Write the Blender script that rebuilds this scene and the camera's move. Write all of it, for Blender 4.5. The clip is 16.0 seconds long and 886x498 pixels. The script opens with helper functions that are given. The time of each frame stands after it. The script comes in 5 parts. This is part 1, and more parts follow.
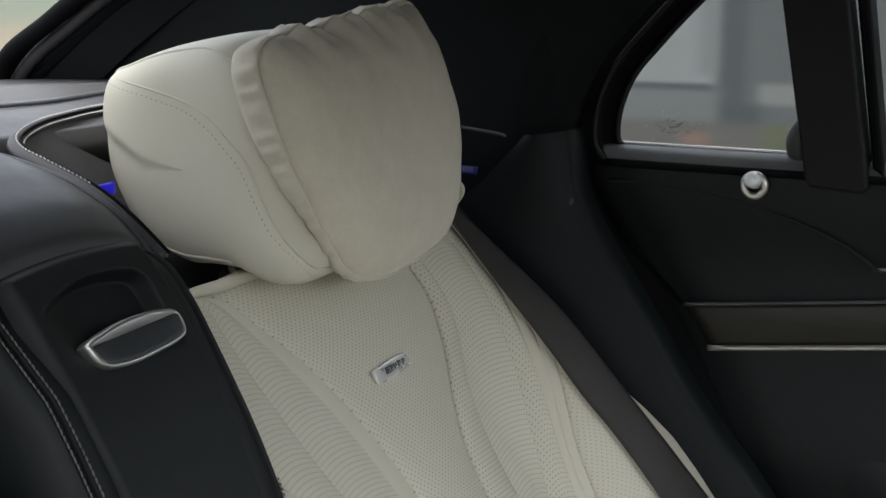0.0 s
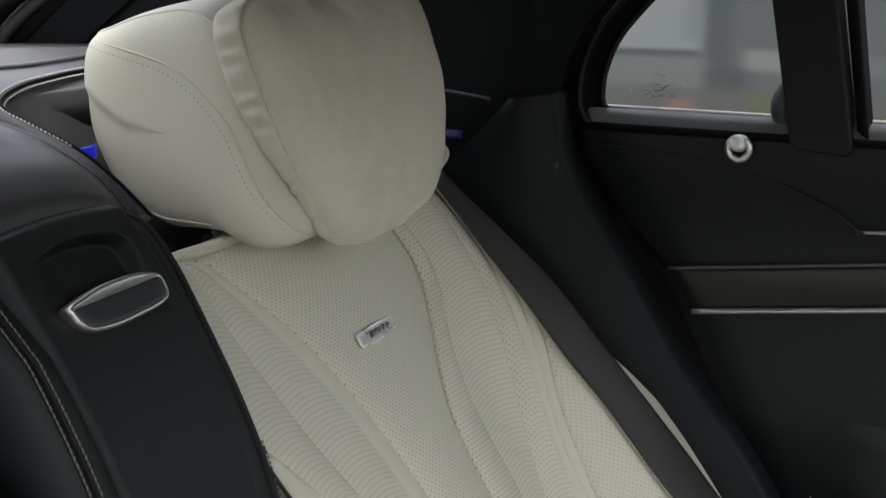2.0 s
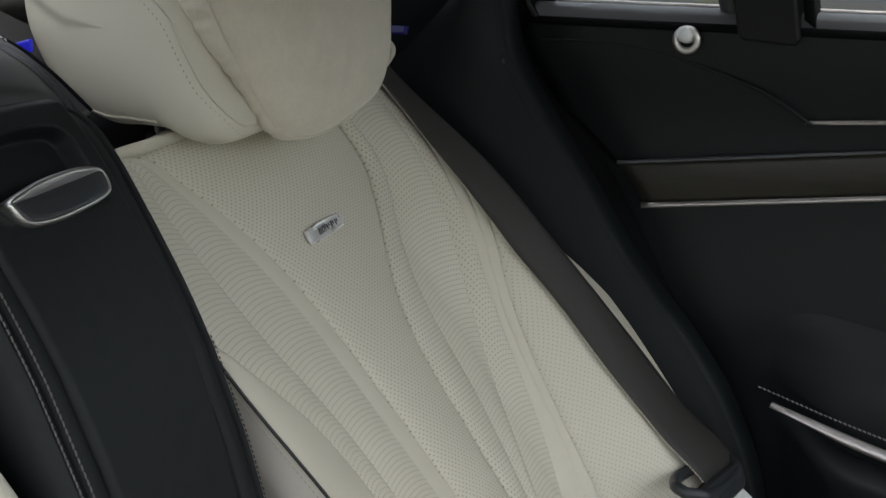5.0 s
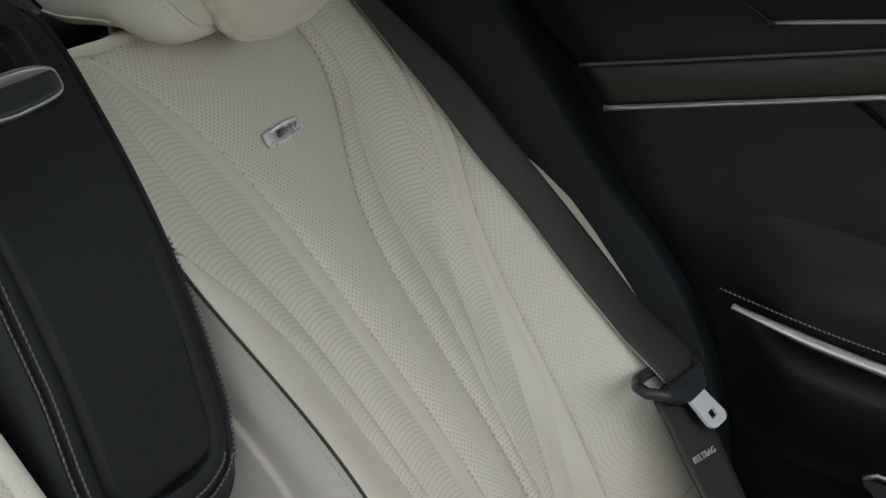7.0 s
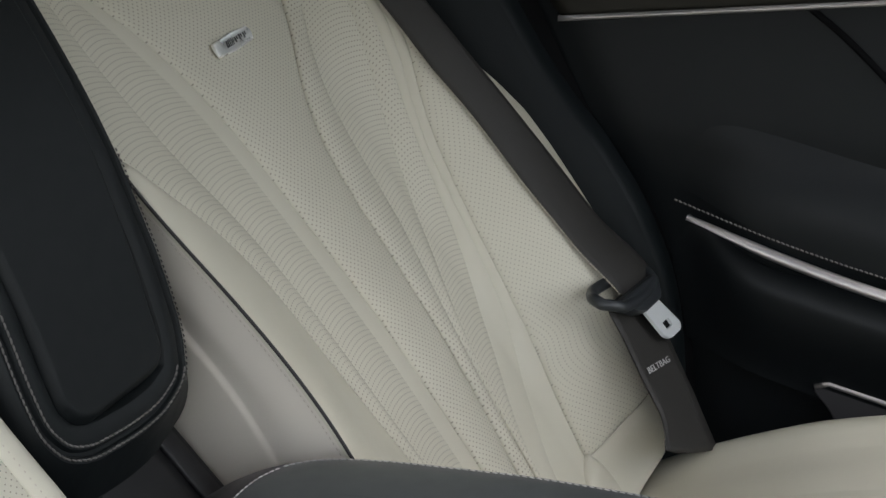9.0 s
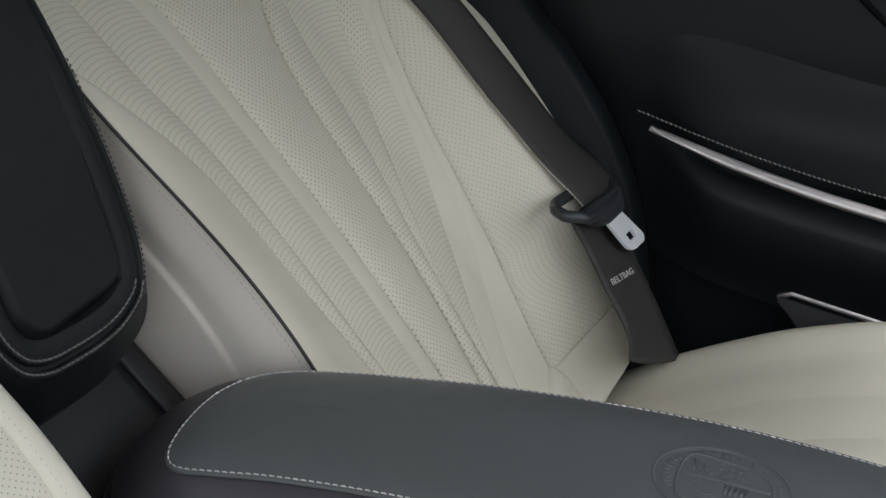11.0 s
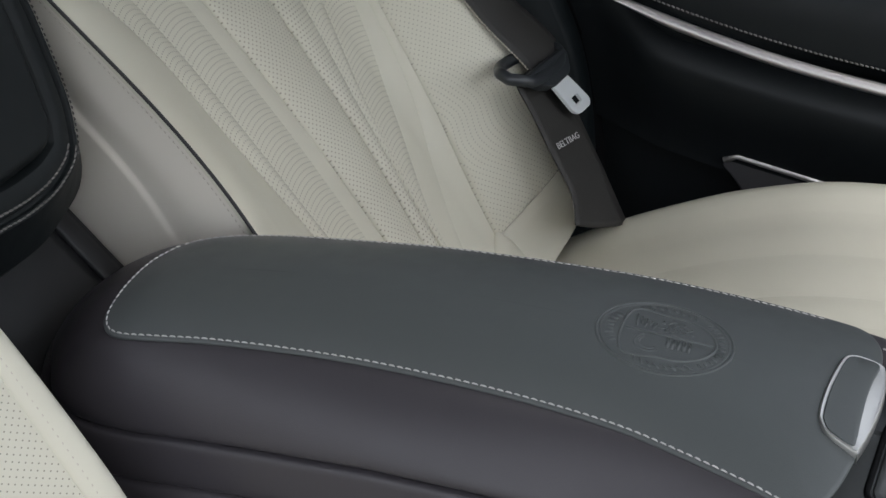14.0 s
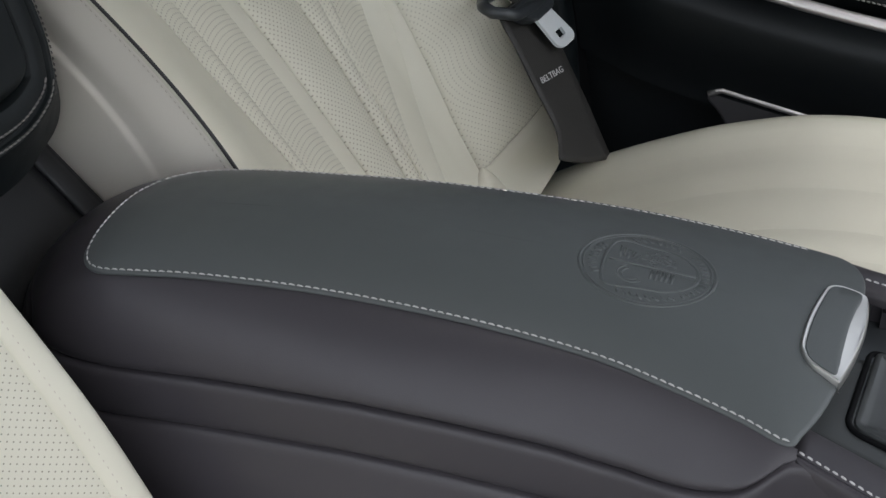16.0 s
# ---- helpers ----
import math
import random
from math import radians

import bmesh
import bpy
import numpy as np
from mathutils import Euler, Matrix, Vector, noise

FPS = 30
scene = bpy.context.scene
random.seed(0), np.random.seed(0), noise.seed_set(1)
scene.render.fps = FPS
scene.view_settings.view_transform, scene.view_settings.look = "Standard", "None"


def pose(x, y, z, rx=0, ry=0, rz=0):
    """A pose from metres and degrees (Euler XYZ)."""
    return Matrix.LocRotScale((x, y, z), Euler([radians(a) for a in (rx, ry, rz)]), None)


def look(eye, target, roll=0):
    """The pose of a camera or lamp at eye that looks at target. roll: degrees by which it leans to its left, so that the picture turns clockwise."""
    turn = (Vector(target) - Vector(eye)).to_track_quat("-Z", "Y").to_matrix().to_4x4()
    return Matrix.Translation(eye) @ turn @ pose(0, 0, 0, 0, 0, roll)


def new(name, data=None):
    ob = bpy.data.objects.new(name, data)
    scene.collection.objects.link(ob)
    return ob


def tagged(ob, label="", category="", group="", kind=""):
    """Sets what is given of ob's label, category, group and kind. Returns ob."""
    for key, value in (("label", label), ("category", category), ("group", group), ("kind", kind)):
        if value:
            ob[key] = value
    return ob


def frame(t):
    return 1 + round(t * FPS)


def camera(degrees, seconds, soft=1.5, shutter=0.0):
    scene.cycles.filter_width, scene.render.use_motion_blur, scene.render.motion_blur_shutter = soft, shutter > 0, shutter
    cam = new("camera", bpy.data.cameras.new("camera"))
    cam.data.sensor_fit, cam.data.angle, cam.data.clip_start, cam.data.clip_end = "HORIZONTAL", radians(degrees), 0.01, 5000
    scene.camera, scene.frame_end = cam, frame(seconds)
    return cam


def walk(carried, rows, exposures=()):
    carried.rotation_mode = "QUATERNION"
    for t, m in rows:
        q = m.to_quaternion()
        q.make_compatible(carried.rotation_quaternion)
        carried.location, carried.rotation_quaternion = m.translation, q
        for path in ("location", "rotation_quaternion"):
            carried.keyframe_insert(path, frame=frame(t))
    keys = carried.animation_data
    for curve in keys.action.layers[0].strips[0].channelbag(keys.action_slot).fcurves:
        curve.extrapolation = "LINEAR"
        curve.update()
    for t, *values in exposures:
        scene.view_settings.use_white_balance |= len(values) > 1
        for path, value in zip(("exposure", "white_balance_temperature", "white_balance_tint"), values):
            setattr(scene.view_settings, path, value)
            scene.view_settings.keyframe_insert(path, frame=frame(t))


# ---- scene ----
cam = camera(36, 16.0)
PATH = [
    (0.0, pose(0.3870, -0.8020, 1.1360, 78.875, -0.264, 28.001)),
    (0.5, pose(0.3873, -0.8014, 1.1357, 78.600, -0.273, 27.907)),
    (1.0, pose(0.3876, -0.8008, 1.1348, 78.261, -0.292, 27.753)),
    (1.5, pose(0.3879, -0.8000, 1.1336, 77.946, -0.284, 27.616)),
    (2.0, pose(0.3882, -0.7991, 1.1315, 77.510, -0.268, 27.422)),
    (2.5, pose(0.3885, -0.7980, 1.1288, 77.073, -0.238, 27.218)),
    (3.0, pose(0.3888, -0.7971, 1.1251, 76.435, -0.174, 26.908)),
    (5.5, pose(0.3909, -0.7929, 1.1042, 73.137, 0.287, 24.814)),
    (6.0, pose(0.3913, -0.7918, 1.0997, 72.202, 0.297, 24.408)),
    (6.5, pose(0.3913, -0.7904, 1.0961, 71.414, 0.277, 24.095)),
    (7.0, pose(0.3915, -0.7883, 1.0924, 70.466, 0.228, 23.702)),
    (7.5, pose(0.3917, -0.7865, 1.0896, 69.701, 0.191, 23.314)),
    (8.0, pose(0.3925, -0.7844, 1.0865, 68.856, 0.161, 22.777)),
    (8.5, pose(0.3930, -0.7827, 1.0838, 68.145, 0.160, 22.395)),
    (9.0, pose(0.3940, -0.7809, 1.0798, 67.161, 0.073, 21.922)),
    (11.5, pose(0.3955, -0.7725, 1.0604, 63.153, 0.066, 19.897)),
    (12.0, pose(0.3964, -0.7709, 1.0564, 62.296, 0.032, 19.452)),
    (12.5, pose(0.3970, -0.7694, 1.0526, 61.558, 0.023, 19.159)),
    (13.0, pose(0.3981, -0.7681, 1.0484, 60.588, -0.002, 18.801)),
    (13.5, pose(0.3991, -0.7668, 1.0451, 59.805, -0.038, 18.502)),
    (14.0, pose(0.4006, -0.7657, 1.0420, 58.999, -0.117, 18.147)),
    (14.5, pose(0.4016, -0.7648, 1.0399, 58.351, -0.119, 17.891)),
    (15.0, pose(0.4022, -0.7645, 1.0372, 57.564, -0.155, 17.720)),
    (15.5, pose(0.4027, -0.7642, 1.0355, 57.027, -0.175, 17.577)),
    (16.0, pose(0.4032, -0.7639, 1.0340, 56.541, -0.133, 17.491)),
]

walk(cam, PATH, ((0.0, 1.80, 6560, 10), (6.5, 1.70, 6560, 10), (9.0, 1.68, 6540, 10), (12.5, 1.65, 6380, 10), (16.0, 1.64, 6420, 10)))

# ---- daylight: an overcast sky and a weak, wide sun ----
world = bpy.data.worlds.new("overcast_sky")
scene.world = world
world.use_nodes = True
wn = world.node_tree.nodes
sky = wn.new("ShaderNodeTexSky")
sky.sky_type = "NISHITA"
sky.sun_disc = False
sky.sun_elevation, sky.sun_rotation = radians(73), radians(139)
sky.air_density, sky.dust_density = 1.5, 4.0
wash = wn.new("ShaderNodeHueSaturation")
wash.inputs["Saturation"].default_value = 0.35
world.node_tree.links.new(sky.outputs[0], wash.inputs["Color"])
world.node_tree.links.new(wash.outputs[0], wn["Background"].inputs[0])
wn["Background"].inputs[1].default_value = 0.15
sun = bpy.data.lights.new("sun", "SUN")
sun.energy, sun.angle, sun.color = 0.5, radians(60), (0.97, 1.0, 1.0)
sun_ob = new("sun", sun)
sun_ob.matrix_basis = look((1.2, -1.4, 6.0), (0, 0, 0.6))


# ---- materials ----
def node_mat(name, base, rough=0.5, metal=0.0):
    m = bpy.data.materials.new(name)
    m.use_nodes = True
    nt = m.node_tree
    b = nt.nodes["Principled BSDF"]
    b.inputs["Base Color"].default_value = (*base, 1)
    b.inputs["Roughness"].default_value = rough
    b.inputs["Metallic"].default_value = metal
    return m, nt, b


def op(nt, kind, a, b=None, c=None):
    n = nt.nodes.new("ShaderNodeMath")
    n.operation = kind
    for i, v in enumerate((a, b, c)):
        if v is None:
            continue
        if isinstance(v, (int, float)):
            n.inputs[i].default_value = v
        else:
            nt.links.new(v, n.inputs[i])
    return n.outputs[0]


def noise_out(nt, scale, detail=4.0, coord=None):
    n = nt.nodes.new("ShaderNodeTexNoise")
    n.inputs["Scale"].default_value = scale
    n.inputs["Detail"].default_value = detail
    if coord is None:
        coord = nt.nodes.new("ShaderNodeTexCoord").outputs["Object"]
    nt.links.new(coord, n.inputs["Vector"])
    return n.outputs["Fac"]


def mix_col(nt, fac, a, b):
    n = nt.nodes.new("ShaderNodeMix")
    n.data_type = "RGBA"
    if isinstance(fac, (int, float)):
        n.inputs[0].default_value = fac
    else:
        nt.links.new(fac, n.inputs[0])
    for i, v in ((6, a), (7, b)):
        if isinstance(v, tuple):
            n.inputs[i].default_value = (*v, 1)
        else:
            nt.links.new(v, n.inputs[i])
    return n.outputs[2]


def bump(nt, b, height, strength, dist=0.001, before=None):
    n = nt.nodes.new("ShaderNodeBump")
    n.inputs["Strength"].default_value = strength
    n.inputs["Distance"].default_value = dist
    nt.links.new(height, n.inputs["Height"])
    if before is not None:
        nt.links.new(before, n.inputs["Normal"])
    nt.links.new(n.outputs[0], b.inputs["Normal"])
    return n.outputs[0]


def grain(nt, scale):
    v = nt.nodes.new("ShaderNodeTexVoronoi")
    v.inputs["Scale"].default_value = scale
    nt.links.new(nt.nodes.new("ShaderNodeTexCoord").outputs["Object"], v.inputs["Vector"])
    return v.outputs["Distance"]


def leather(name, base, vary, rough=0.5, pebble=900, depth=0.12, sheen=0.0):
    """Hide with a fine pebble grain, slow colour drift and uneven gloss."""
    m, nt, b = node_mat(name, base, rough)
    slow = noise_out(nt, 5.0, 3.0)
    nt.links.new(mix_col(nt, slow, base, vary), b.inputs["Base Color"])
    fine = noise_out(nt, 60.0, 5.0)
    nt.links.new(op(nt, "MULTIPLY_ADD", fine, 0.16, rough - 0.08), b.inputs["Roughness"])
    first = bump(nt, b, grain(nt, pebble), depth, 0.0006)
    bump(nt, b, noise_out(nt, 25.0, 3.0), 0.10, 0.003, first)
    b.inputs["Sheen Weight"].default_value = sheen
    b.inputs["Specular IOR Level"].default_value = 0.35
    return m


def perforated(name, base, vary, step_u, step_v, radius, rough=0.5):
    """Leather with punched holes in staggered rows; the surface map is in metres."""
    m, nt, b = node_mat(name, base, rough)
    uv = nt.nodes.new("ShaderNodeUVMap").outputs[0]
    sep = nt.nodes.new("ShaderNodeSeparateXYZ")
    nt.links.new(uv, sep.inputs[0])
    v = op(nt, "DIVIDE", sep.outputs[1], step_v)
    u = op(nt, "DIVIDE", sep.outputs[0], step_u)
    shift = op(nt, "MULTIPLY", op(nt, "PINGPONG", op(nt, "FLOOR", v), 1.0), 0.5)
    fu = op(nt, "MULTIPLY", op(nt, "SUBTRACT", op(nt, "FRACT", op(nt, "ADD", u, shift)), 0.5), step_u)
    fv = op(nt, "MULTIPLY", op(nt, "SUBTRACT", op(nt, "FRACT", v), 0.5), step_v)
    d = op(nt, "SQRT", op(nt, "ADD", op(nt, "MULTIPLY", fu, fu), op(nt, "MULTIPLY", fv, fv)))
    hole = nt.nodes.new("ShaderNodeMapRange")
    hole.interpolation_type = "SMOOTHSTEP"
    nt.links.new(d, hole.inputs[0])
    hole.inputs[1].default_value, hole.inputs[2].default_value = radius * 0.6, radius * 1.25
    hole.inputs[3].default_value, hole.inputs[4].default_value = 1.0, 0.0
    skin = mix_col(nt, noise_out(nt, 5.0, 3.0), base, vary)
    nt.links.new(mix_col(nt, op(nt, "MULTIPLY", hole.outputs[0], 0.64), skin, (0.09, 0.08, 0.065)), b.inputs["Base Color"])
    first = bump(nt, b, op(nt, "SUBTRACT", 1.0, hole.outputs[0]), 0.26, 0.001)
    bump(nt, b, grain(nt, 900), 0.10, 0.0006, first)
    b.inputs["Specular IOR Level"].default_value = 0.35
    return m


CREAM, CREAM_2 = (0.576, 0.551, 0.457), (0.531, 0.506, 0.414)
M_CREAM = leather("cream_leather", CREAM, CREAM_2, 0.48)
# same cream hide for the sides, base lightened to stand in for side light
M_CREAM_LIFTED = leather("cream_leather_lifted", (0.635, 0.595, 0.530), (0.595, 0.555, 0.490), 0.5)
M_SUEDE = leather("cream_suede", (0.605, 0.568, 0.464), (0.55, 0.513, 0.416), 0.75, 1500, 0.08, 0.25)
nt_u = M_SUEDE.node_tree
b_u = nt_u.nodes["Principled BSDF"]
first_u = b_u.inputs["Base Color"].links[0].from_socket
nap = op(nt_u, "MULTIPLY_ADD", noise_out(nt_u, 240.0, 4.0), 0.9, op(nt_u, "MULTIPLY_ADD", noise_out(nt_u, 38.0, 5.0), 1.1, -0.62))
nt_u.links.new(mix_col(nt_u, op(nt_u, "MULTIPLY", nap, 0.42), first_u, (0.36, 0.33, 0.27)), b_u.inputs["Base Color"])
M_PERF = perforated("perforated_leather", CREAM, CREAM_2, 0.0066, 0.0033, 0.00080)
M_PERF_ROWS = perforated("row_perforated_leather", CREAM, CREAM_2, 0.0033, 0.0054, 0.00072)
M_PERF_SMALL = perforated("small_perforated_leather", CREAM, CREAM_2, 0.0064, 0.0032, 0.00064)
M_PERF_BAND = perforated("band_perforated_leather", CREAM, CREAM_2, 0.0046, 0.0047, 0.00092)
M_PERF_FINE = perforated("fine_perforated_leather", CREAM, CREAM_2, 0.0044, 0.0038, 0.00054)
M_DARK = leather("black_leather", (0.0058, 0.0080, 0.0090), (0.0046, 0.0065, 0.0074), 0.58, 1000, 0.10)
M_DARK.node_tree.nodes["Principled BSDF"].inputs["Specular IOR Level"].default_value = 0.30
M_PAD = leather("slate_leather", (0.074, 0.081, 0.081), (0.066, 0.072, 0.072), 0.42, 1100, 0.10)
M_PLUM = leather("plum_black_leather", (0.043, 0.039, 0.044), (0.036, 0.033, 0.037), 0.42, 1100, 0.08)
M_SHELF = leather("charcoal_leather", (0.050, 0.049, 0.051), (0.042, 0.041, 0.044), 0.45, 1000, 0.08)
# black leather, base colour lifted to stand in for the rear window's sheen
M_DOME = leather("black_leather_sheen_base", (0.034, 0.036, 0.038), (0.029, 0.031, 0.033), 0.45, 1000, 0.08)
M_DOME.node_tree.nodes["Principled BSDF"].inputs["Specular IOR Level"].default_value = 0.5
M_TRAY = leather("dark_tray_leather", (0.033, 0.033, 0.035), (0.028, 0.028, 0.030), 0.5, 1000, 0.08)
M_BOX = leather("dark_box_leather", (0.015, 0.0155, 0.017), (0.012, 0.0125, 0.014), 0.5, 1000, 0.08)
M_ALC = leather("black_suede", (0.0075, 0.0092, 0.0098), (0.0058, 0.0070, 0.0076), 0.9, 1600, 0.1)
M_ALC.node_tree.nodes["Principled BSDF"].inputs["Specular IOR Level"].default_value = 0.12
M_DOOR = leather("door_leather", (0.0066, 0.0084, 0.0095), (0.0054, 0.0066, 0.0076), 0.5, 1000, 0.08)
M_DOOR.node_tree.nodes["Principled BSDF"].inputs["Specular IOR Level"].default_value = 0.23
M_TRIM = leather("trim_leather", (0.0062, 0.0085, 0.0096), (0.0052, 0.0071, 0.0080), 0.5, 1000, 0.08)
M_TRIM.node_tree.nodes["Principled BSDF"].inputs["Specular IOR Level"].default_value = 0.13
M_RUBBER, _, b_ru = node_mat("black_rubber", (0.0022, 0.0024, 0.0029), 0.8)
b_ru.inputs["Specular IOR Level"].default_value = 0.10


def metal(name, base, rough):
    m, nt, b = node_mat(name, base, rough, 1.0)
    n = noise_out(nt, 40.0, 3.0)
    nt.links.new(op(nt, "MULTIPLY_ADD", n, 0.12, rough - 0.06), b.inputs["Roughness"])
    return m


M_CHROME = metal("satin_chrome", (0.62, 0.61, 0.585), 0.38)
M_STEEL = metal("brushed_steel", (0.92, 0.91, 0.88), 0.28)
M_STEEL.node_tree.nodes["Principled BSDF"].inputs["Metallic"].default_value = 0.6
M_PLATE, _, b_pl = node_mat("zinc_plate", (0.72, 0.75, 0.75), 0.5, 0.35)
M_SILVER, nt_s, b_s = node_mat("silver_trim", (0.57, 0.54, 0.53), 0.35, 0.75)
nt_s.links.new(op(nt_s, "MULTIPLY_ADD", noise_out(nt_s, 90.0), 0.2, 0.28), b_s.inputs["Roughness"])
M_PLASTIC, nt_p, b_p = node_mat("black_plastic", (0.022, 0.025, 0.028), 0.42)
bump(nt_p, b_p, noise_out(nt_p, 700.0, 2.0), 0.12, 0.0005)
M_BAR, _, b_ba = node_mat("black_bar_plastic", (0.005, 0.0055, 0.006), 0.5)
b_ba.inputs["Specular IOR Level"].default_value = 0.2
M_DECK = leather("dark_deck", (0.040, 0.043, 0.043), (0.034, 0.036, 0.037), 0.42, 1400, 0.06)
M_RAIL, nt_r, b_r = node_mat("grey_rail", (0.075, 0.080, 0.086), 0.4)
nt_r.links.new(op(nt_r, "MULTIPLY_ADD", noise_out(nt_r, 60.0), 0.2, 0.3), b_r.inputs["Roughness"])
M_THREAD_GREY, nt_t, b_t = node_mat("grey_thread", (0.12, 0.11, 0.11), 0.7)
nt_t.links.new(mix_col(nt_t, noise_out(nt_t, 300.0), (0.14, 0.13, 0.125), (0.085, 0.08, 0.075)), b_t.inputs["Base Color"])
M_THREAD, nt_t, b_t = node_mat("pale_thread", (0.46, 0.45, 0.44), 0.7)
nt_t.links.new(mix_col(nt_t, noise_out(nt_t, 300.0), (0.50, 0.49, 0.48), (0.36, 0.35, 0.34)), b_t.inputs["Base Color"])
M_THREAD_CREAM, nt_t, b_t = node_mat("cream_thread", (0.50, 0.45, 0.38), 0.7)
nt_t.links.new(mix_col(nt_t, noise_out(nt_t, 300.0), (0.54, 0.49, 0.42), (0.38, 0.34, 0.28)), b_t.inputs["Base Color"])
M_NEEDLE, nt_t, b_t = node_mat("needle_holes", (0.20, 0.18, 0.15), 0.8)
nt_t.links.new(mix_col(nt_t, noise_out(nt_t, 300.0), (0.27, 0.245, 0.20), (0.16, 0.145, 0.12)), b_t.inputs["Base Color"])
M_PIPE, nt_t, b_t = node_mat("dark_piping", (0.014, 0.012, 0.0125), 0.55)
bump(nt_t, b_t, noise_out(nt_t, 800.0), 0.1, 0.0005)
# webbing: fine diagonal weave
M_WEB, nt_w, b_w = node_mat("belt_webbing", (0.036, 0.033, 0.030), 0.65)
wv = nt_w.nodes.new("ShaderNodeTexWave")
wv.inputs["Scale"].default_value, wv.inputs["Distortion"].default_value = 260.0, 0.4
nt_w.links.new(nt_w.nodes.new("ShaderNodeTexCoord").outputs["Object"], wv.inputs["Vector"])
nt_w.links.new(mix_col(nt_w, wv.outputs["Fac"], (0.0155, 0.0143, 0.0125), (0.0235, 0.0215, 0.0188)), b_w.inputs["Base Color"])
bump(nt_w, b_w, wv.outputs["Fac"], 0.25, 0.0008)
# dark figured veneer under lacquer
M_WOOD, nt_w, b_w = node_mat("dark_veneer", (0.05, 0.045, 0.035), 0.22)
wm = nt_w.nodes.new("ShaderNodeMapping")
wm.inputs["Scale"].default_value = (3.0, 3.0, 40.0)
nt_w.links.new(nt_w.nodes.new("ShaderNodeTexCoord").outputs["Object"], wm.inputs[0])
nt_w.links.new(mix_col(nt_w, noise_out(nt_w, 4.0, 6.0, wm.outputs[0]), (0.030, 0.028, 0.022), (0.0085, 0.008, 0.007)), b_w.inputs["Base Color"])
b_w.inputs["Coat Weight"].default_value = 0.08
b_w.inputs["Roughness"].default_value = 0.42
b_w.inputs["Specular IOR Level"].default_value = 0.25
M_BLUE, nt_b, b_b = node_mat("blue_light", (0.01, 0.01, 0.15), 0.4)
b_b.inputs["Emission Color"].default_value = (0.03, 0.03, 1.0, 1)
b_b.inputs["Emission Strength"].default_value = 0.09
M_BLUE_DIM, nt_b, b_b = node_mat("dim_blue_light", (0.004, 0.004, 0.03), 0.5)
b_b.inputs["Emission Color"].default_value = (0.02, 0.02, 1.0, 1)
b_b.inputs["Emission Strength"].default_value = 0.006
# speaker mesh: rows of small holes
M_GRILLE = perforated("speaker_mesh", (0.050, 0.050, 0.051), (0.042, 0.042, 0.043), 0.0065, 0.0045, 0.0015, 0.5)
M_GLASS, nt_g, b_g = node_mat("window_glass", (0.5, 0.52, 0.52), 0.02)
b_g.inputs["Transmission Weight"].default_value = 1.0
b_g.inputs["IOR"].default_value = 1.05


# ---- mesh helpers ----
def link_mesh(name, verts, faces, material, parent=None, label="", uvs=None, smooth=True):
    me = bpy.data.meshes.new(name)
    me.from_pydata([tuple(v) for v in verts], [], faces)
    if uvs is not None:
        layer = me.uv_layers.new(name="map")
        for loop in me.loops:
            layer.data[loop.index].uv = uvs[loop.vertex_index]
    me.materials.append(material)
    if smooth:
        me.polygons.foreach_set("use_smooth", [True] * len(me.polygons))
    me.update()
    ob = new(name, me)
    if parent is not None:
        ob.parent = parent
    return tagged(ob, label)


def part(name, bm, material, parent=None, label="", smooth=True):
    bmesh.ops.recalc_face_normals(bm, faces=bm.faces)
    me = bpy.data.meshes.new(name)
    bm.to_mesh(me)
    bm.free()
    me.materials.append(material)
    if smooth:
        me.polygons.foreach_set("use_smooth", [True] * len(me.polygons))
        me.set_sharp_from_angle(angle=radians(35))
    ob = new(name, me)
    if parent is not None:
        ob.parent = parent
    return tagged(ob, label)


def thing(name, label, category, group="", kind=""):
    ob = new(name)
    ob.empty_display_size = 0.05
    return tagged(ob, label, category, group, kind)


def smooth_curve(points, blur=0.0):
    """A function through control points (s, value), rounded off between them."""
    s = np.array([p[0] for p in points], float)
    v = np.array([p[1] for p in points], float)
    grid = np.linspace(s[0], s[-1], 240)
    val = np.interp(grid, s, v)
    width = blur / (grid[1] - grid[0]) if blur else 8.0
    k = np.exp(-0.5 * (np.arange(-30, 31) / width) ** 2)
    k /= k.sum()
    left = 2 * val[0] - val[30:0:-1]
    right = 2 * val[-1] - val[-2:-32:-1]
    val = np.convolve(np.r_[left, val, right], k, "valid")
    return lambda q: float(np.interp(q, grid, val))


def spline(points, n):
    """Catmull-Rom through 3D points."""
    p = [Vector(q) for q in points]
    p = [2 * p[0] - p[1]] + p + [2 * p[-1] - p[-2]]
    out = []
    seg = len(p) - 3
    for i in range(n + 1):
        f = min(i / n * seg, seg - 1e-6)
        k, t = int(f), f - int(f)
        a, b, c, d = p[k], p[k + 1], p[k + 2], p[k + 3]
        out.append(0.5 * (2 * b + (c - a) * t + (2 * a - 5 * b + 4 * c - d) * t * t + (3 * b - a - 3 * c + d) * t ** 3))
    return out


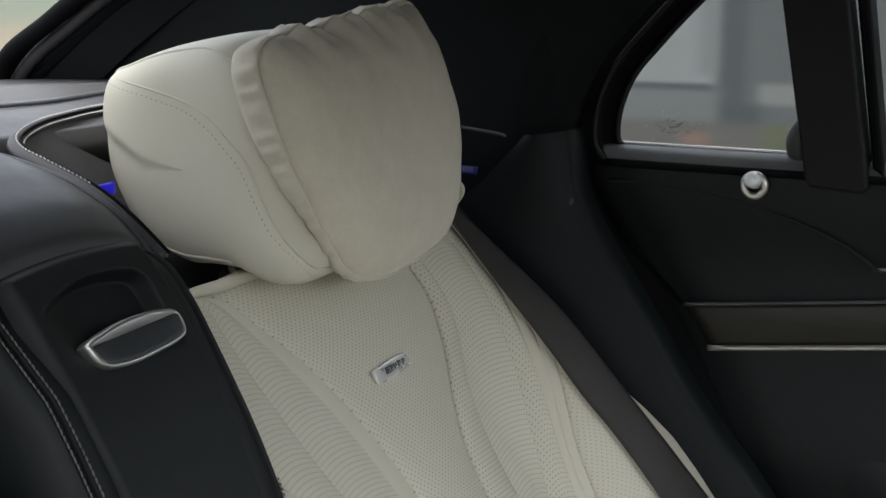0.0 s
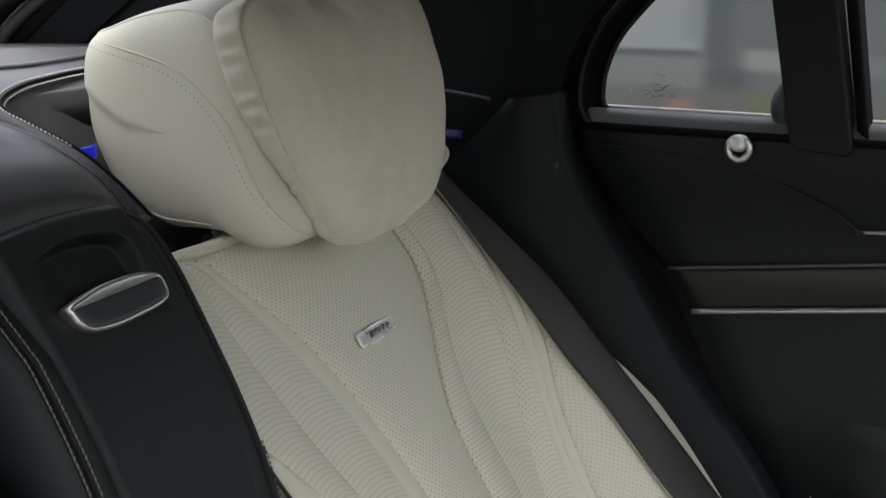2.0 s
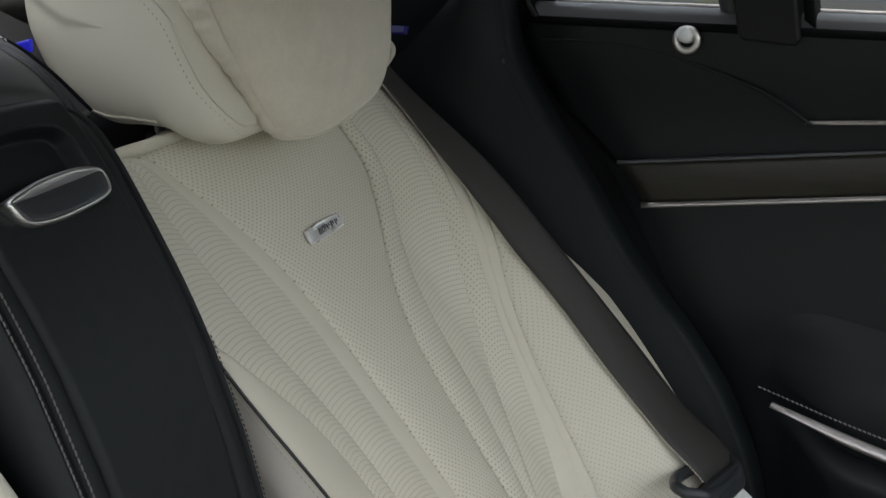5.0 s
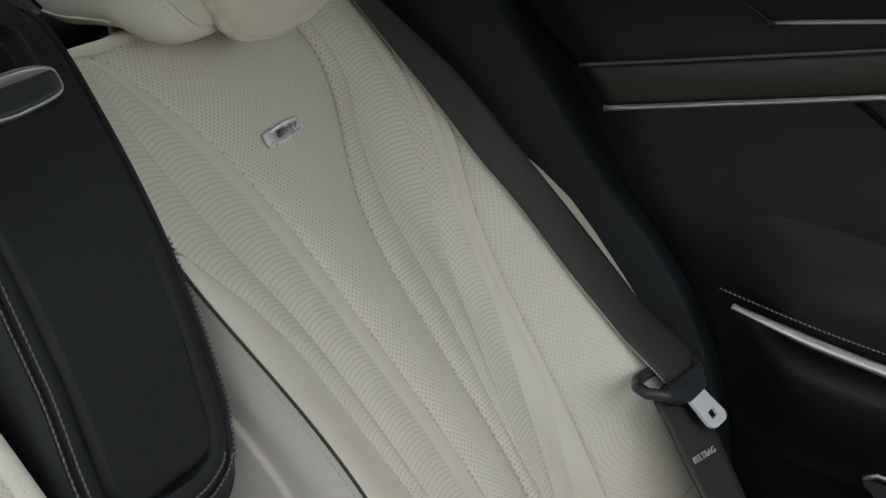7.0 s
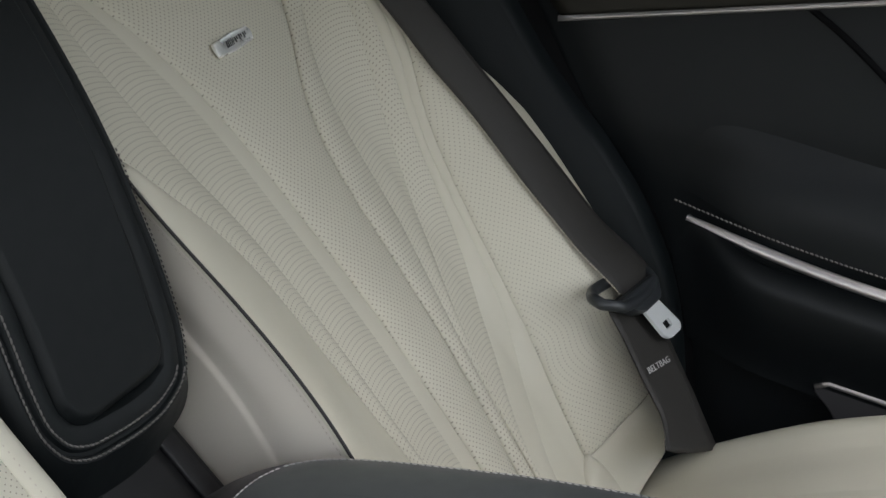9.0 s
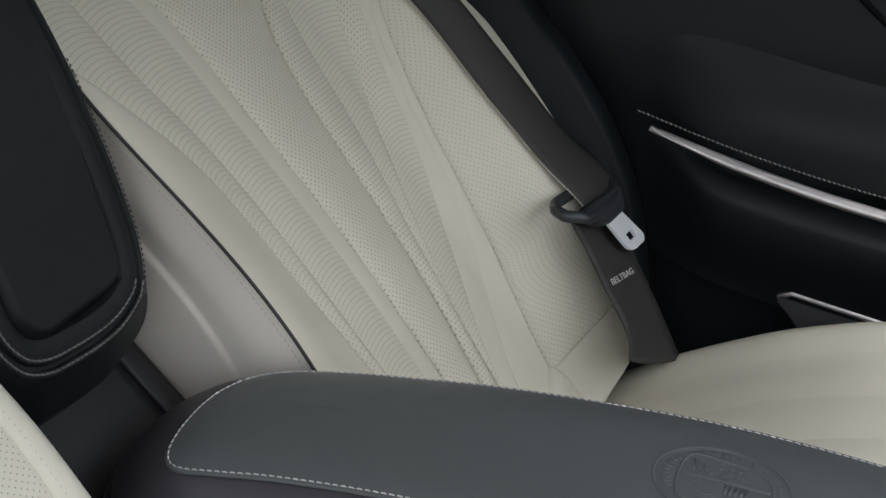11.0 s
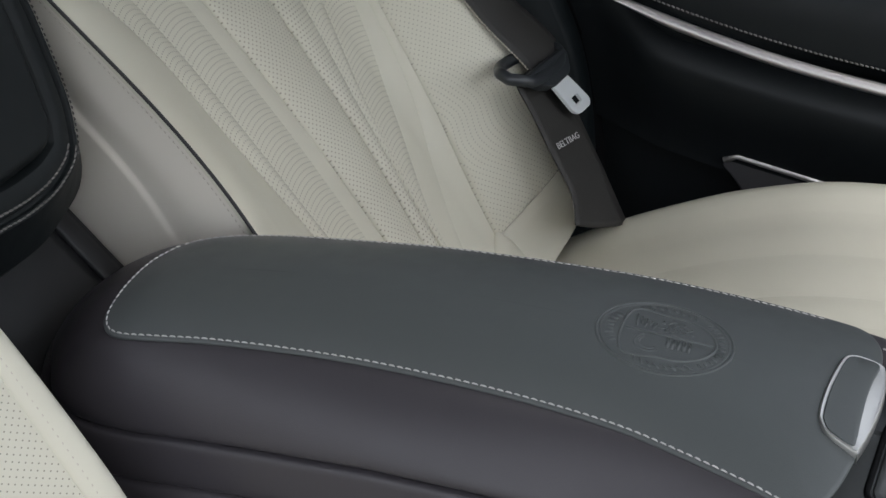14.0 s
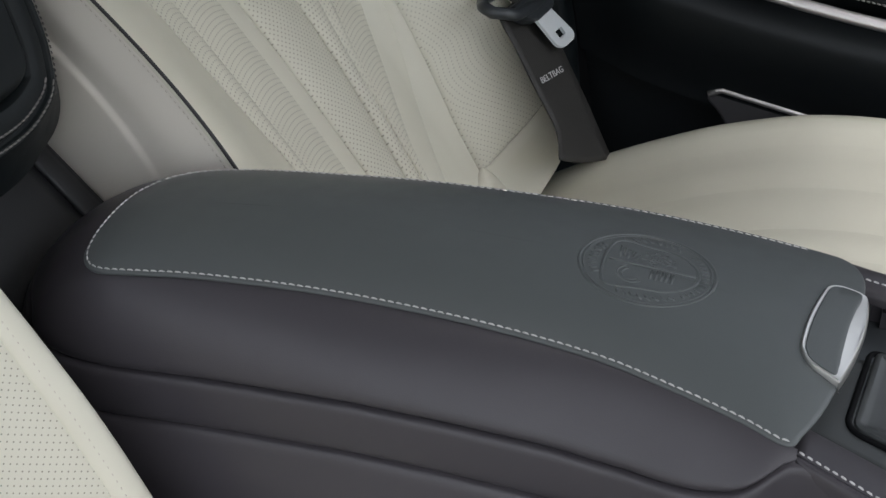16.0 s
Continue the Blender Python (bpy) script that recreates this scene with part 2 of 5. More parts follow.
def sheet(name, fn, nu, nv, material, parent=None, label="", uv=None, thick=0.0, closed_u=False):
    """A grid of fn(s, t), s and t from 0 to 1; thick gives it depth behind the face."""
    verts, uvs, faces = [], [], []
    for j in range(nv + 1):
        for i in range(nu + 1):
            s, t = i / nu, j / nv
            verts.append(Vector(fn(s, t)))
            uvs.append(uv(s, t) if uv else (s, t))
    w = nu + 1
    for j in range(nv):
        for i in range(nu):
            a = j * w + i
            faces.append((a, a + 1, a + 1 + w, a + w))
    if thick:
        n0 = len(verts)
        grid = np.array([tuple(v) for v in verts]).reshape(nv + 1, nu + 1, 3)
        du, dv = np.gradient(grid, axis=1), np.gradient(grid, axis=0)
        nor = np.cross(du, dv)
        nor /= np.linalg.norm(nor, axis=2, keepdims=True) + 1e-12
        back = grid - nor * thick
        verts += [Vector(q) for q in back.reshape(-1, 3)]
        uvs += uvs
        for j in range(nv):
            for i in range(nu):
                a = n0 + j * w + i
                faces.append((a + w, a + 1 + w, a + 1, a))
        rim = [i for i in range(w)] + [j * w + nu for j in range(1, nv + 1)] + [nv * w + i for i in range(nu - 1, -1, -1)] + [j * w for j in range(nv - 1, 0, -1)]
        for a, b in zip(rim, rim[1:] + rim[:1]):
            faces.append((b, a, a + n0, b + n0))
    return link_mesh(name, verts, faces, material, parent, label, uvs)


def tube(name, points, radius, material, parent=None, label="", sides=8, taper=None, closed=False):
    pts = [Vector(p) for p in points]
    verts, faces = [], []
    side = None
    n = len(pts)
    for i, p in enumerate(pts):
        a, b = pts[(i - 1) % n if closed else max(i - 1, 0)], pts[(i + 1) % n if closed else min(i + 1, n - 1)]
        d = (b - a).normalized()
        side = d.orthogonal().normalized() if side is None else (side - d * side.dot(d)).normalized()
        up = d.cross(side)
        r = radius * (taper(i / (n - 1)) if taper else 1.0)
        verts += [p + (side * math.cos(k * 2 * math.pi / sides) + up * math.sin(k * 2 * math.pi / sides)) * r for k in range(sides)]
    for i in range(n if closed else n - 1):
        for k in range(sides):
            a, b = i * sides + k, i * sides + (k + 1) % sides
            c, d = ((i + 1) % n) * sides + k, ((i + 1) % n) * sides + (k + 1) % sides
            faces.append((a, b, d, c))
    if not closed:
        faces += [tuple(range(sides - 1, -1, -1)), tuple(range((n - 1) * sides, n * sides))]
    return link_mesh(name, verts, faces, material, parent, label)


def stitches(points, normal, material, parent, long=0.0052, gap=0.0022, wide=0.0016, name="stitching", lift=0.0006, label=""):
    """A row of single thread stitches along a line, joined into one mesh."""
    pts = [Vector(p) for p in points]
    run = [0.0]
    for a, b in zip(pts, pts[1:]):
        run.append(run[-1] + (b - a).length)
    arr = np.array([tuple(p) for p in pts])

    def at(s):
        return Vector([np.interp(s, run, arr[:, k]) for k in range(3)])

    verts, faces = [], []
    s = gap
    while s + long < run[-1]:
        a, b = at(s), at(s + long)
        d = (b - a).normalized()
        nn = normal(a) if callable(normal) else Vector(normal)
        side = d.cross(nn).normalized()
        nn = side.cross(d).normalized()
        k = len(verts)
        side = side * wide / 2
        mid = (a + b) / 2
        tilt = side * 0.35
        for q, f, h in ((a - tilt, 0.6, -0.2), (a.lerp(mid, 0.45) - tilt * 0.5, 1.0, 1.0), (b.lerp(mid, 0.45) + tilt * 0.5, 1.0, 1.0), (b + tilt, 0.6, -0.2)):
            verts += [q - side * f + nn * lift * min(h, 0), q - side * 0.5 * f + nn * lift * h * 1.4, q + side * 0.5 * f + nn * lift * h * 1.4, q + side * f + nn * lift * min(h, 0)]
        for r in (0, 4, 8):
            faces += [(k + r + i, k + r + i + 1, k + r + i + 5, k + r + i + 4) for i in range(3)]
        s += long + gap
    ob = link_mesh(name, verts, faces, material, parent, label)
    return tagged(ob, kind="stuff")


def slab(name, outline, at, up, material, parent=None, label="", bevel=0.003, segs=2):
    """A plate: outline in 2D, at(a, b, h) maps it to 3D, h from 0 to up; its edges are rounded."""
    bm = bmesh.new()
    lo = [bm.verts.new(at(a, b, 0.0)) for a, b in outline]
    hi = [bm.verts.new(at(a, b, up)) for a, b in outline]
    bm.faces.new(lo[::-1])
    top = bm.faces.new(hi)
    n = len(outline)
    for i in range(n):
        bm.faces.new((lo[i], lo[(i + 1) % n], hi[(i + 1) % n], hi[i]))
    bmesh.ops.recalc_face_normals(bm, faces=bm.faces)
    if bevel:
        bmesh.ops.bevel(bm, geom=list(top.edges), offset=bevel, segments=segs, affect="EDGES", profile=0.5)
    ob = part(name, bm, material, parent, label)
    ob.data.set_sharp_from_angle(angle=radians(18))
    return ob


def round_outline(pts, radius, steps=5):
    """A polygon with its corners rounded."""
    out = []
    n = len(pts)
    for i in range(n):
        p, a, b = Vector(pts[i]), Vector(pts[i - 1]), Vector(pts[(i + 1) % n])
        r = radius[i] if isinstance(radius, (list, tuple)) else radius
        r = min(r, (a - p).length * 0.45, (b - p).length * 0.45)
        q0, q1 = p + (a - p).normalized() * r, p + (b - p).normalized() * r
        for k in range(steps + 1):
            t = k / steps
            out.append(tuple(q0 * (1 - t) ** 2 + p * 2 * t * (1 - t) + q1 * t * t))
    return out


def smooth_loop(points, each=4):
    out = []
    m = len(points)
    for i in range(m):
        a, b, c, d = (Vector((*points[(i + k - 1) % m], 0)) for k in range(4))
        for k in range(each):
            t = k / each
            q = 0.5 * (2 * b + (c - a) * t + (2 * a - 5 * b + 4 * c - d) * t * t + (3 * b - a - 3 * c + d) * t ** 3)
            out.append((q.x, q.y))
    return out


def snap(points, ob, lift):
    """Lay points on a fine mesh, a little above it."""
    co = np.array([tuple(v.co) for v in ob.data.vertices])
    no = np.array([tuple(v.normal) for v in ob.data.vertices])
    out = []
    for p in points:
        q = np.array(tuple(p))
        k = int(np.argmin(((co - q) ** 2).sum(axis=1)))
        m = no[k] / (np.linalg.norm(no[k]) + 1e-9)
        out.append(Vector(q - m * float((q - co[k]) @ m) + m * lift))
    return out


def step(a, b, x):
    u = min(1.0, max(0.0, (x - a) / (b - a)))
    return u * u * (3 - 2 * u)


# ---- the setting: ground, distance and the car's shell ----
M_ASPHALT, nt_a, b_a = node_mat("asphalt", (0.05, 0.05, 0.052), 0.9)
nt_a.links.new(mix_col(nt_a, noise_out(nt_a, 3.0, 8.0), (0.065, 0.063, 0.06), (0.040, 0.040, 0.042)), b_a.inputs["Base Color"])
tagged(sheet("ground", lambda s, t: (-300 + 600 * s, -300 + 600 * t, -0.42), 4, 4, M_ASPHALT), "grey asphalt yard round the parked car", "ground", kind="structure")

# the yard's far side: pale walls, a grey column, planting; soft as distance is
M_FAR, nt_f, b_f = node_mat("distant_yard", (0.4, 0.4, 0.4), 0.9)
sep = nt_f.nodes.new("ShaderNodeSeparateXYZ")
nt_f.links.new(nt_f.nodes.new("ShaderNodeUVMap").outputs[0], sep.inputs[0])


def ramp(nt, fac, stops):
    n = nt.nodes.new("ShaderNodeValToRGB")
    n.color_ramp.interpolation = "EASE"
    while len(n.color_ramp.elements) < len(stops):
        n.color_ramp.elements.new(0.5)
    for e, (p, c) in zip(n.color_ramp.elements, stops):
        e.position, e.color = p, (*c, 1)
    nt.links.new(fac, n.inputs[0])
    return n.outputs[0]




def patch(u0, u1, v0, v1, soft_u, soft_v):
    """A soft-edged field on the far wall, 0 to 1."""
    def edge(x, a, soft):
        n = nt_f.nodes.new("ShaderNodeMapRange")
        n.interpolation_type = "SMOOTHSTEP"
        nt_f.links.new(x, n.inputs[0])
        n.inputs[1].default_value, n.inputs[2].default_value = a - soft, a + soft
        return n.outputs[0]

    wide = op(nt_f, "SUBTRACT", edge(sep.outputs[0], u0, soft_u), edge(sep.outputs[0], u1, soft_u))
    tall = op(nt_f, "SUBTRACT", edge(sep.outputs[1], v0, soft_v), edge(sep.outputs[1], v1, soft_v))
    return op(nt_f, "MULTIPLY", wide, tall)


yard = mix_col(nt_f, noise_out(nt_f, 0.9, 3.0), (0.105, 0.112, 0.113), (0.130, 0.137, 0.137))
for field, tone in (
    (patch(0.150, 0.311, 0.190, 0.90, 0.012, 0.012), (0.255, 0.265, 0.262)),
    (patch(0.296, 0.314, 0.215, 0.90, 0.010, 0.012), (0.200, 0.210, 0.208)),
    (patch(0.314, 0.336, 0.05, 0.90, 0.007, 0.03), (0.088, 0.096, 0.100)),
    (patch(0.150, 0.313, 0.120, 0.186, 0.012, 0.012), (0.165, 0.172, 0.168)),
    (patch(0.205, 0.309, 0.184, 0.197, 0.010, 0.006), (0.092, 0.102, 0.104)),
    (patch(0.347, 0.392, 0.160, 0.200, 0.008, 0.010), (0.215, 0.218, 0.205)),
    (patch(0.318, 0.350, 0.110, 0.160, 0.010, 0.012), (0.082, 0.090, 0.092)),
    (patch(0.436, 0.560, 0.160, 0.192, 0.010, 0.010), (0.150, 0.158, 0.158)),
    (patch(0.150, 0.600, -0.20, 0.120, 0.020, 0.016), (0.128, 0.124, 0.112)),
    (patch(0.284, 0.306, 0.080, 0.103, 0.009, 0.007), (0.230, 0.150, 0.120)),
    (patch(0.352, 0.376, 0.075, 0.122, 0.008, 0.010), (0.118, 0.128, 0.082)),
):
    yard = mix_col(nt_f, field, yard, tone)
nt_f.links.new(yard, b_f.inputs["Base Color"])
tagged(sheet("backdrop", lambda s, t: (-5.5 + 9.0 * s, 9.0 + 0.6 * math.sin(s * 3), -0.42 + 4.0 * t), 24, 8, M_FAR, uv=lambda s, t: (s, t)), "pale wall and grey column across the yard", "backdrop", kind="structure")
M_HEDGE, nt_h, b_h = node_mat("distant_lawn", (0.12, 0.13, 0.09), 0.9)
sep = nt_h.nodes.new("ShaderNodeSeparateXYZ")
nt_h.links.new(nt_h.nodes.new("ShaderNodeUVMap").outputs[0], sep.inputs[0])
nt_h.links.new(ramp(nt_h, sep.outputs[1], [(0.0, (0.36, 0.30, 0.23)), (0.18, (0.35, 0.30, 0.23)), (0.27, (0.24, 0.27, 0.21)), (0.42, (0.27, 0.30, 0.26)), (0.55, (0.48, 0.49, 0.47)), (1.0, (0.5, 0.5, 0.5))]), b_h.inputs["Base Color"])
tagged(sheet("backdrop", lambda s, t: (-12.0, 14.0 * s, -0.42 + 4.5 * t), 8, 8, M_HEDGE, uv=lambda s, t: (s, t)), "dull green planting behind the car", "backdrop", kind="structure")


def panel_box(name, x0, x1, y0, y1, z0, z1, material, label, category, parent=None, bevel=0.01):
    bm = bmesh.new()
    bmesh.ops.create_cube(bm, size=1)
    for v in bm.verts:
        v.co = Vector(((x0 + x1) / 2 + v.co.x * (x1 - x0), (y0 + y1) / 2 + v.co.y * (y1 - y0), (z0 + z1) / 2 + v.co.z * (z1 - z0)))
    bmesh.ops.bevel(bm, geom=list(bm.edges), offset=bevel, segments=2, affect="EDGES")
    ob = part(name, bm, material, parent)
    return tagged(ob, label, category, kind="structure" if parent is None else "")


panel_box("floor", -0.9, 1.5, -0.72, 0.74, -0.16, -0.10, M_ALC, "black carpeted car floor", "floor")
def roof_z(x, y):
    return 1.30 - 0.10 * (min(abs(y - 0.02), 0.72) / 0.68) ** 2 - 0.10 * max(0.0, -0.17 - x)


# unseen roof cut, sized and placed only to let in top light
LIGHT_CUT = (0.07, 0.40, -0.11, 0.03)


def build_ceiling():
    """Headliner with an unseen opening over the rear seats, added to let light in."""
    nx, ny, up = 96, 66, 0.03
    xs = [-0.49 + 1.34 * i / nx for i in range(nx + 1)]
    ys = [-0.74 + 1.44 * j / ny for j in range(ny + 1)]
    keep = {(i, j) for i in range(nx) for j in range(ny) if not (LIGHT_CUT[0] < (xs[i] + xs[i + 1]) / 2 < LIGHT_CUT[1] and LIGHT_CUT[2] < (ys[j] + ys[j + 1]) / 2 < LIGHT_CUT[3])}
    verts = [(x, y, roof_z(x, y) + h) for h in (0.0, up) for x in xs for y in ys]
    w, n0, faces = ny + 1, (nx + 1) * (ny + 1), []
    for i, j in keep:
        a, b, c, d = i * w + j, (i + 1) * w + j, (i + 1) * w + j + 1, i * w + j + 1
        faces += [(d, c, b, a), (a + n0, b + n0, c + n0, d + n0)]
        for (p, q), near in (((a, b), (i, j - 1)), ((b, c), (i + 1, j)), ((c, d), (i, j + 1)), ((d, a), (i - 1, j))):
            if near not in keep:
                faces.append((p, q, q + n0, p + n0))
    return link_mesh("ceiling", verts, faces, M_ALC, smooth=False)


tagged(build_ceiling(), "black suede car headliner with an unseen opening added for light", "ceiling", kind="structure")
# out of view, added to keep left-rear daylight off the near seat
panel_box("wall_left_blocker", -1.15, -0.55, -0.76, -0.71, -0.10, 1.25, M_ALC, "unseen dark wall added to block light from the left rear", "wall")
# also unseen: a plain blocker that cuts low light from ahead
panel_box("wall_front_blocker", 1.04, 1.12, -0.76, -0.10, -0.10, 0.96, M_ALC, "unseen dark wall added to block light from the front", "wall")
panel_box("wall_rear", -1.16, -0.60, -0.70, 0.74, -0.10, 0.90, M_ALC, "black trunk bulkhead behind the seats", "wall")

# ---- right-hand seat: shape of the backrest ----
BASE = Vector((-0.30, 0.0, 0.75))
DOWN = Vector((math.sin(radians(35)), 0, -math.cos(radians(35))))
FRONT = Vector((math.cos(radians(35)), 0, math.sin(radians(35))))


def bolster(y, w):
    high = 0.09 if y > 0.36 else 0.012 + 0.042 * step(0.08, 0.36, w)
    return high * step(0.13, 0.27, abs(y - 0.36)) * step(-0.2, 0.12, w)


def back(y, w, h=0.0):
    roll = max(0.0, -0.142 + 0.034 * step(0.27, 0.18, y) - w)
    return BASE + Vector((0, y, 0)) + DOWN * w + FRONT * (bolster(y, w) + h - 25.0 * roll * roll)


SEAM_A = smooth_curve([(-0.22, 0.13), (-0.14, 0.165), (-0.115, 0.186), (-0.075, 0.221), (-0.02, 0.257), (0.03, 0.277), (0.095, 0.295), (0.16, 0.304), (0.26, 0.319), (0.344, 0.328), (0.44, 0.330), (0.70, 0.334)])
SEAM_B = smooth_curve([(-0.22, 0.485), (-0.14, 0.494), (-0.093, 0.504), (-0.056, 0.514), (-0.015, 0.503), (0.028, 0.474), (0.068, 0.441), (0.11, 0.418), (0.162, 0.405), (0.232, 0.405), (0.31, 0.404), (0.388, 0.403), (0.463, 0.394), (0.521, 0.383), (0.70, 0.36)])
RIDGE_B = smooth_curve([(-0.22, 0.505), (-0.096, 0.523), (-0.051, 0.534), (0.0, 0.520), (0.048, 0.493), (0.091, 0.469), (0.154, 0.461), (0.238, 0.458), (0.304, 0.446), (0.375, 0.430), (0.5, 0.410), (0.70, 0.39)])
RIDGE_M = smooth_curve([(-0.22, 0.600), (-0.092, 0.590), (-0.033, 0.574), (0.046, 0.5515), (0.0823, 0.543), (0.1086, 0.535), (0.15, 0.526), (0.185, 0.517), (0.228, 0.505), (0.26, 0.496), (0.304, 0.479), (0.354, 0.457), (0.42, 0.434), (0.5, 0.414), (0.70, 0.393)])
RIDGE_R = smooth_curve([(-0.22, 0.63), (-0.092, 0.606), (-0.033, 0.590), (0.046, 0.568), (0.124, 0.551), (0.2144, 0.5345), (0.2545, 0.530), (0.3055, 0.522), (0.355, 0.511), (0.39, 0.498), (0.426, 0.481), (0.486, 0.443), (0.529, 0.420), (0.70, 0.400)])
RIDGE_T = smooth_curve([(-0.22, 0.642), (-0.05, 0.605), (0.1, 0.565), (0.2, 0.543), (0.3, 0.535), (0.39, 0.526), (0.46, 0.509), (0.52, 0.470), (0.56, 0.445), (0.70, 0.420)])
SEAM_C = smooth_curve([(-0.22, 0.655), (-0.05, 0.616), (0.03, 0.592), (0.087, 0.579), (0.123, 0.570), (0.172, 0.556), (0.232, 0.549), (0.3, 0.542), (0.453, 0.531), (0.522, 0.520), (0.591, 0.512), (0.70, 0.505)])
EDGE_OUT = smooth_curve([(-0.22, 0.65), (0.0, 0.618), (0.1, 0.612), (0.15, 0.626), (0.188, 0.655), (0.235, 0.681), (0.282, 0.690), (0.344, 0.696), (0.419, 0.698), (0.46, 0.676), (0.495, 0.622), (0.52, 0.603), (0.56, 0.597), (0.60, 0.595), (0.635, 0.592), (0.652, 0.578), (0.664, 0.548), (0.68, 0.520), (0.70, 0.515)], 0.006)
EDGE_IN = smooth_curve([(-0.22, 0.155), (-0.14, 0.152), (-0.1, 0.125), (-0.02, 0.104), (0.06, 0.106), (0.093, 0.110), (0.136, 0.115), (0.184, 0.117), (0.225, 0.116), (0.275, 0.1105), (0.329, 0.1025), (0.377, 0.099), (0.70, 0.10)])
FLUTE_L = smooth_curve([(-0.22, 0.156), (-0.14, 0.153), (-0.1, 0.127), (-0.02, 0.104), (0.045, 0.106), (0.066, 0.116), (0.093, 0.141), (0.126, 0.163), (0.182, 0.192), (0.24, 0.206), (0.304, 0.217), (0.381, 0.231), (0.43, 0.239), (0.70, 0.27)])
RIDGE_L = smooth_curve([(-0.22, 0.158), (-0.14, 0.158), (-0.039, 0.164), (0.041, 0.180), (0.093, 0.194), (0.153, 0.220), (0.22, 0.234), (0.309, 0.245), (0.408, 0.252), (0.70, 0.28)])


EDGE_NEAR = smooth_curve([(-0.22, 0.118), (0.0, 0.108), (0.097, 0.1068), (0.135, 0.1066), (0.175, 0.1080), (0.216, 0.1138), (0.257, 0.1208), (0.30, 0.1272), (0.35, 0.1325), (0.384, 0.1355), (0.418, 0.1400), (0.70, 0.162)], 0.014)


def ridge_l(w):
    return max(FLUTE_L(w) + 0.003, min(RIDGE_L(w), SEAM_A(w) - 0.012))


def band_l(w):
    return SEAM_A(w) - 0.022 * step(-0.2, 0.0, w) - 0.003


W_TOP, W_END = -0.141, 0.68
CREASE = smooth_curve([(0.0, 0.064), (0.20, 0.063), (0.25, 0.063), (0.294, 0.064), (0.348, 0.070), (0.5, 0.097), (0.7, 0.13)])


def build_backrest(seat, move, flip, full):
    """The backrest of a rear seat: a padded core and the sewn panels on it."""

    def put(y, w, h=0.0):
        return move(back(y, w, h))

    def strip(name, left, right, material, parent, puff, w0=W_TOP, w1=W_END, nu=18, nw=120, arc=0.0, h=0.0, label="", skew_top=0.0, skew_end=0.0, tucks=(1, 1), soft=0.0, power=0.55):
        def fn(s, t):
            w = w0 + (w1 - w0) * t
            e = 0.5 - 0.5 * math.cos(math.pi * s)
            w += e * (skew_top * (1 - t) + skew_end * t)
            wide = right(w) - left(w)
            y = left(w) + wide * (1 - e if flip else e)
            end = min(1.0, t * (w1 - w0) / 0.012, (1 - t) * (w1 - w0) / 0.012)
            tuck = max(0.0, 1 - (e if e < 0.5 else 1 - e) * max(wide, 0.004) / 0.0016) * tucks[0 if e < 0.5 else 1]
            return put(y, w, h + puff * (max(0.0, math.sin(math.pi * e)) ** power) * (soft + (1 - soft) * max(end, 0.0) ** 0.5) - (0.0042 if full else 0.0) * tuck ** 2)

        def uv(s, t):
            w = w0 + (w1 - w0) * t
            e = 0.5 - 0.5 * math.cos(math.pi * s)
            wide = right(w) - left(w)
            return ((e - 0.5) * wide + 0.5, w + 1.0 - arc * (2 * e - 1) ** 2)

        return sheet(name, fn, nu, nw, material, parent, label, uv)

    edge_in = EDGE_IN if full else EDGE_NEAR

    # core: closed body under the panels
    def ring(w):
        a, b = edge_in(w), EDGE_OUT(w)
        pts = [put(a + (b - a) * k / 20, w, -0.0055) for k in range(21)]
        pts += [move(back(b, w, -0.02)), move(back(b - 0.01, w, -0.10)), move(back(b - 0.05, w, -0.16))]
        if full:
            pts += [move(back(a + 0.03, w, -0.16)), move(back(a + 0.022, w, -0.10)), move(back(a + 0.020, w, -0.05)), move(back(a + 0.010, w, -0.015))]
        else:
            pts += [move(back(a + 0.07, w, -0.16)), move(back(a + 0.035, w, -0.10)), move(back(a + 0.02, w, -0.05)), move(back(a + 0.006, w, -0.015))]
        return pts

    verts, faces = [], []
    steps = 60
    for j in range(steps + 1):
        verts += ring(W_TOP + (W_END - W_TOP) * j / steps)
    n = len(verts) // (steps + 1)
    for j in range(steps):
        for k in range(n):
            a, b = j * n + k, j * n + (k + 1) % n
            faces.append((a, b, b + n, a + n) if not flip else (b, a, a + n, b + n))
    faces += [tuple(range(n)), tuple(range(steps * n, steps * n + n))]
    core = link_mesh("backrest", verts, faces, M_CREAM_LIFTED, seat)

    if full:
        strip("centre_panel", SEAM_A, SEAM_B, M_PERF, core, 0.007, label="cream leather panel punched with small holes")
        strip("seam_band", band_l, SEAM_A, M_CREAM, core, 0.0006, tucks=(0, 1), power=1.0)
        strip("seam_band", SEAM_B, RIDGE_B, M_PERF_BAND, core, 0.0066, tucks=(1, 0.35))
        strip("flute_panel", RIDGE_B, RIDGE_M, M_PERF_ROWS, core, 0.0046, arc=0.007, tucks=(0.35, 0.25), power=0.9)
        strip("flute_panel", RIDGE_M, RIDGE_R, M_PERF_ROWS, core, 0.0032, arc=0.005, tucks=(0.25, 0.2), power=0.9)
        strip("flute_panel", RIDGE_R, RIDGE_T, M_CREAM, core, 0.0022, tucks=(0.12, 0.1), power=0.9)
        strip("flute_panel", RIDGE_T, SEAM_C, M_CREAM, core, 0.0026, tucks=(0.1, 1), power=0.8)
        strip("flute_panel", ridge_l, band_l, M_PERF_ROWS, core, 0.0020, arc=0.0055, tucks=(0.1, 0), power=1.0)
    flute_l = FLUTE_L if full else (lambda w: EDGE_NEAR(w) + 0.021)
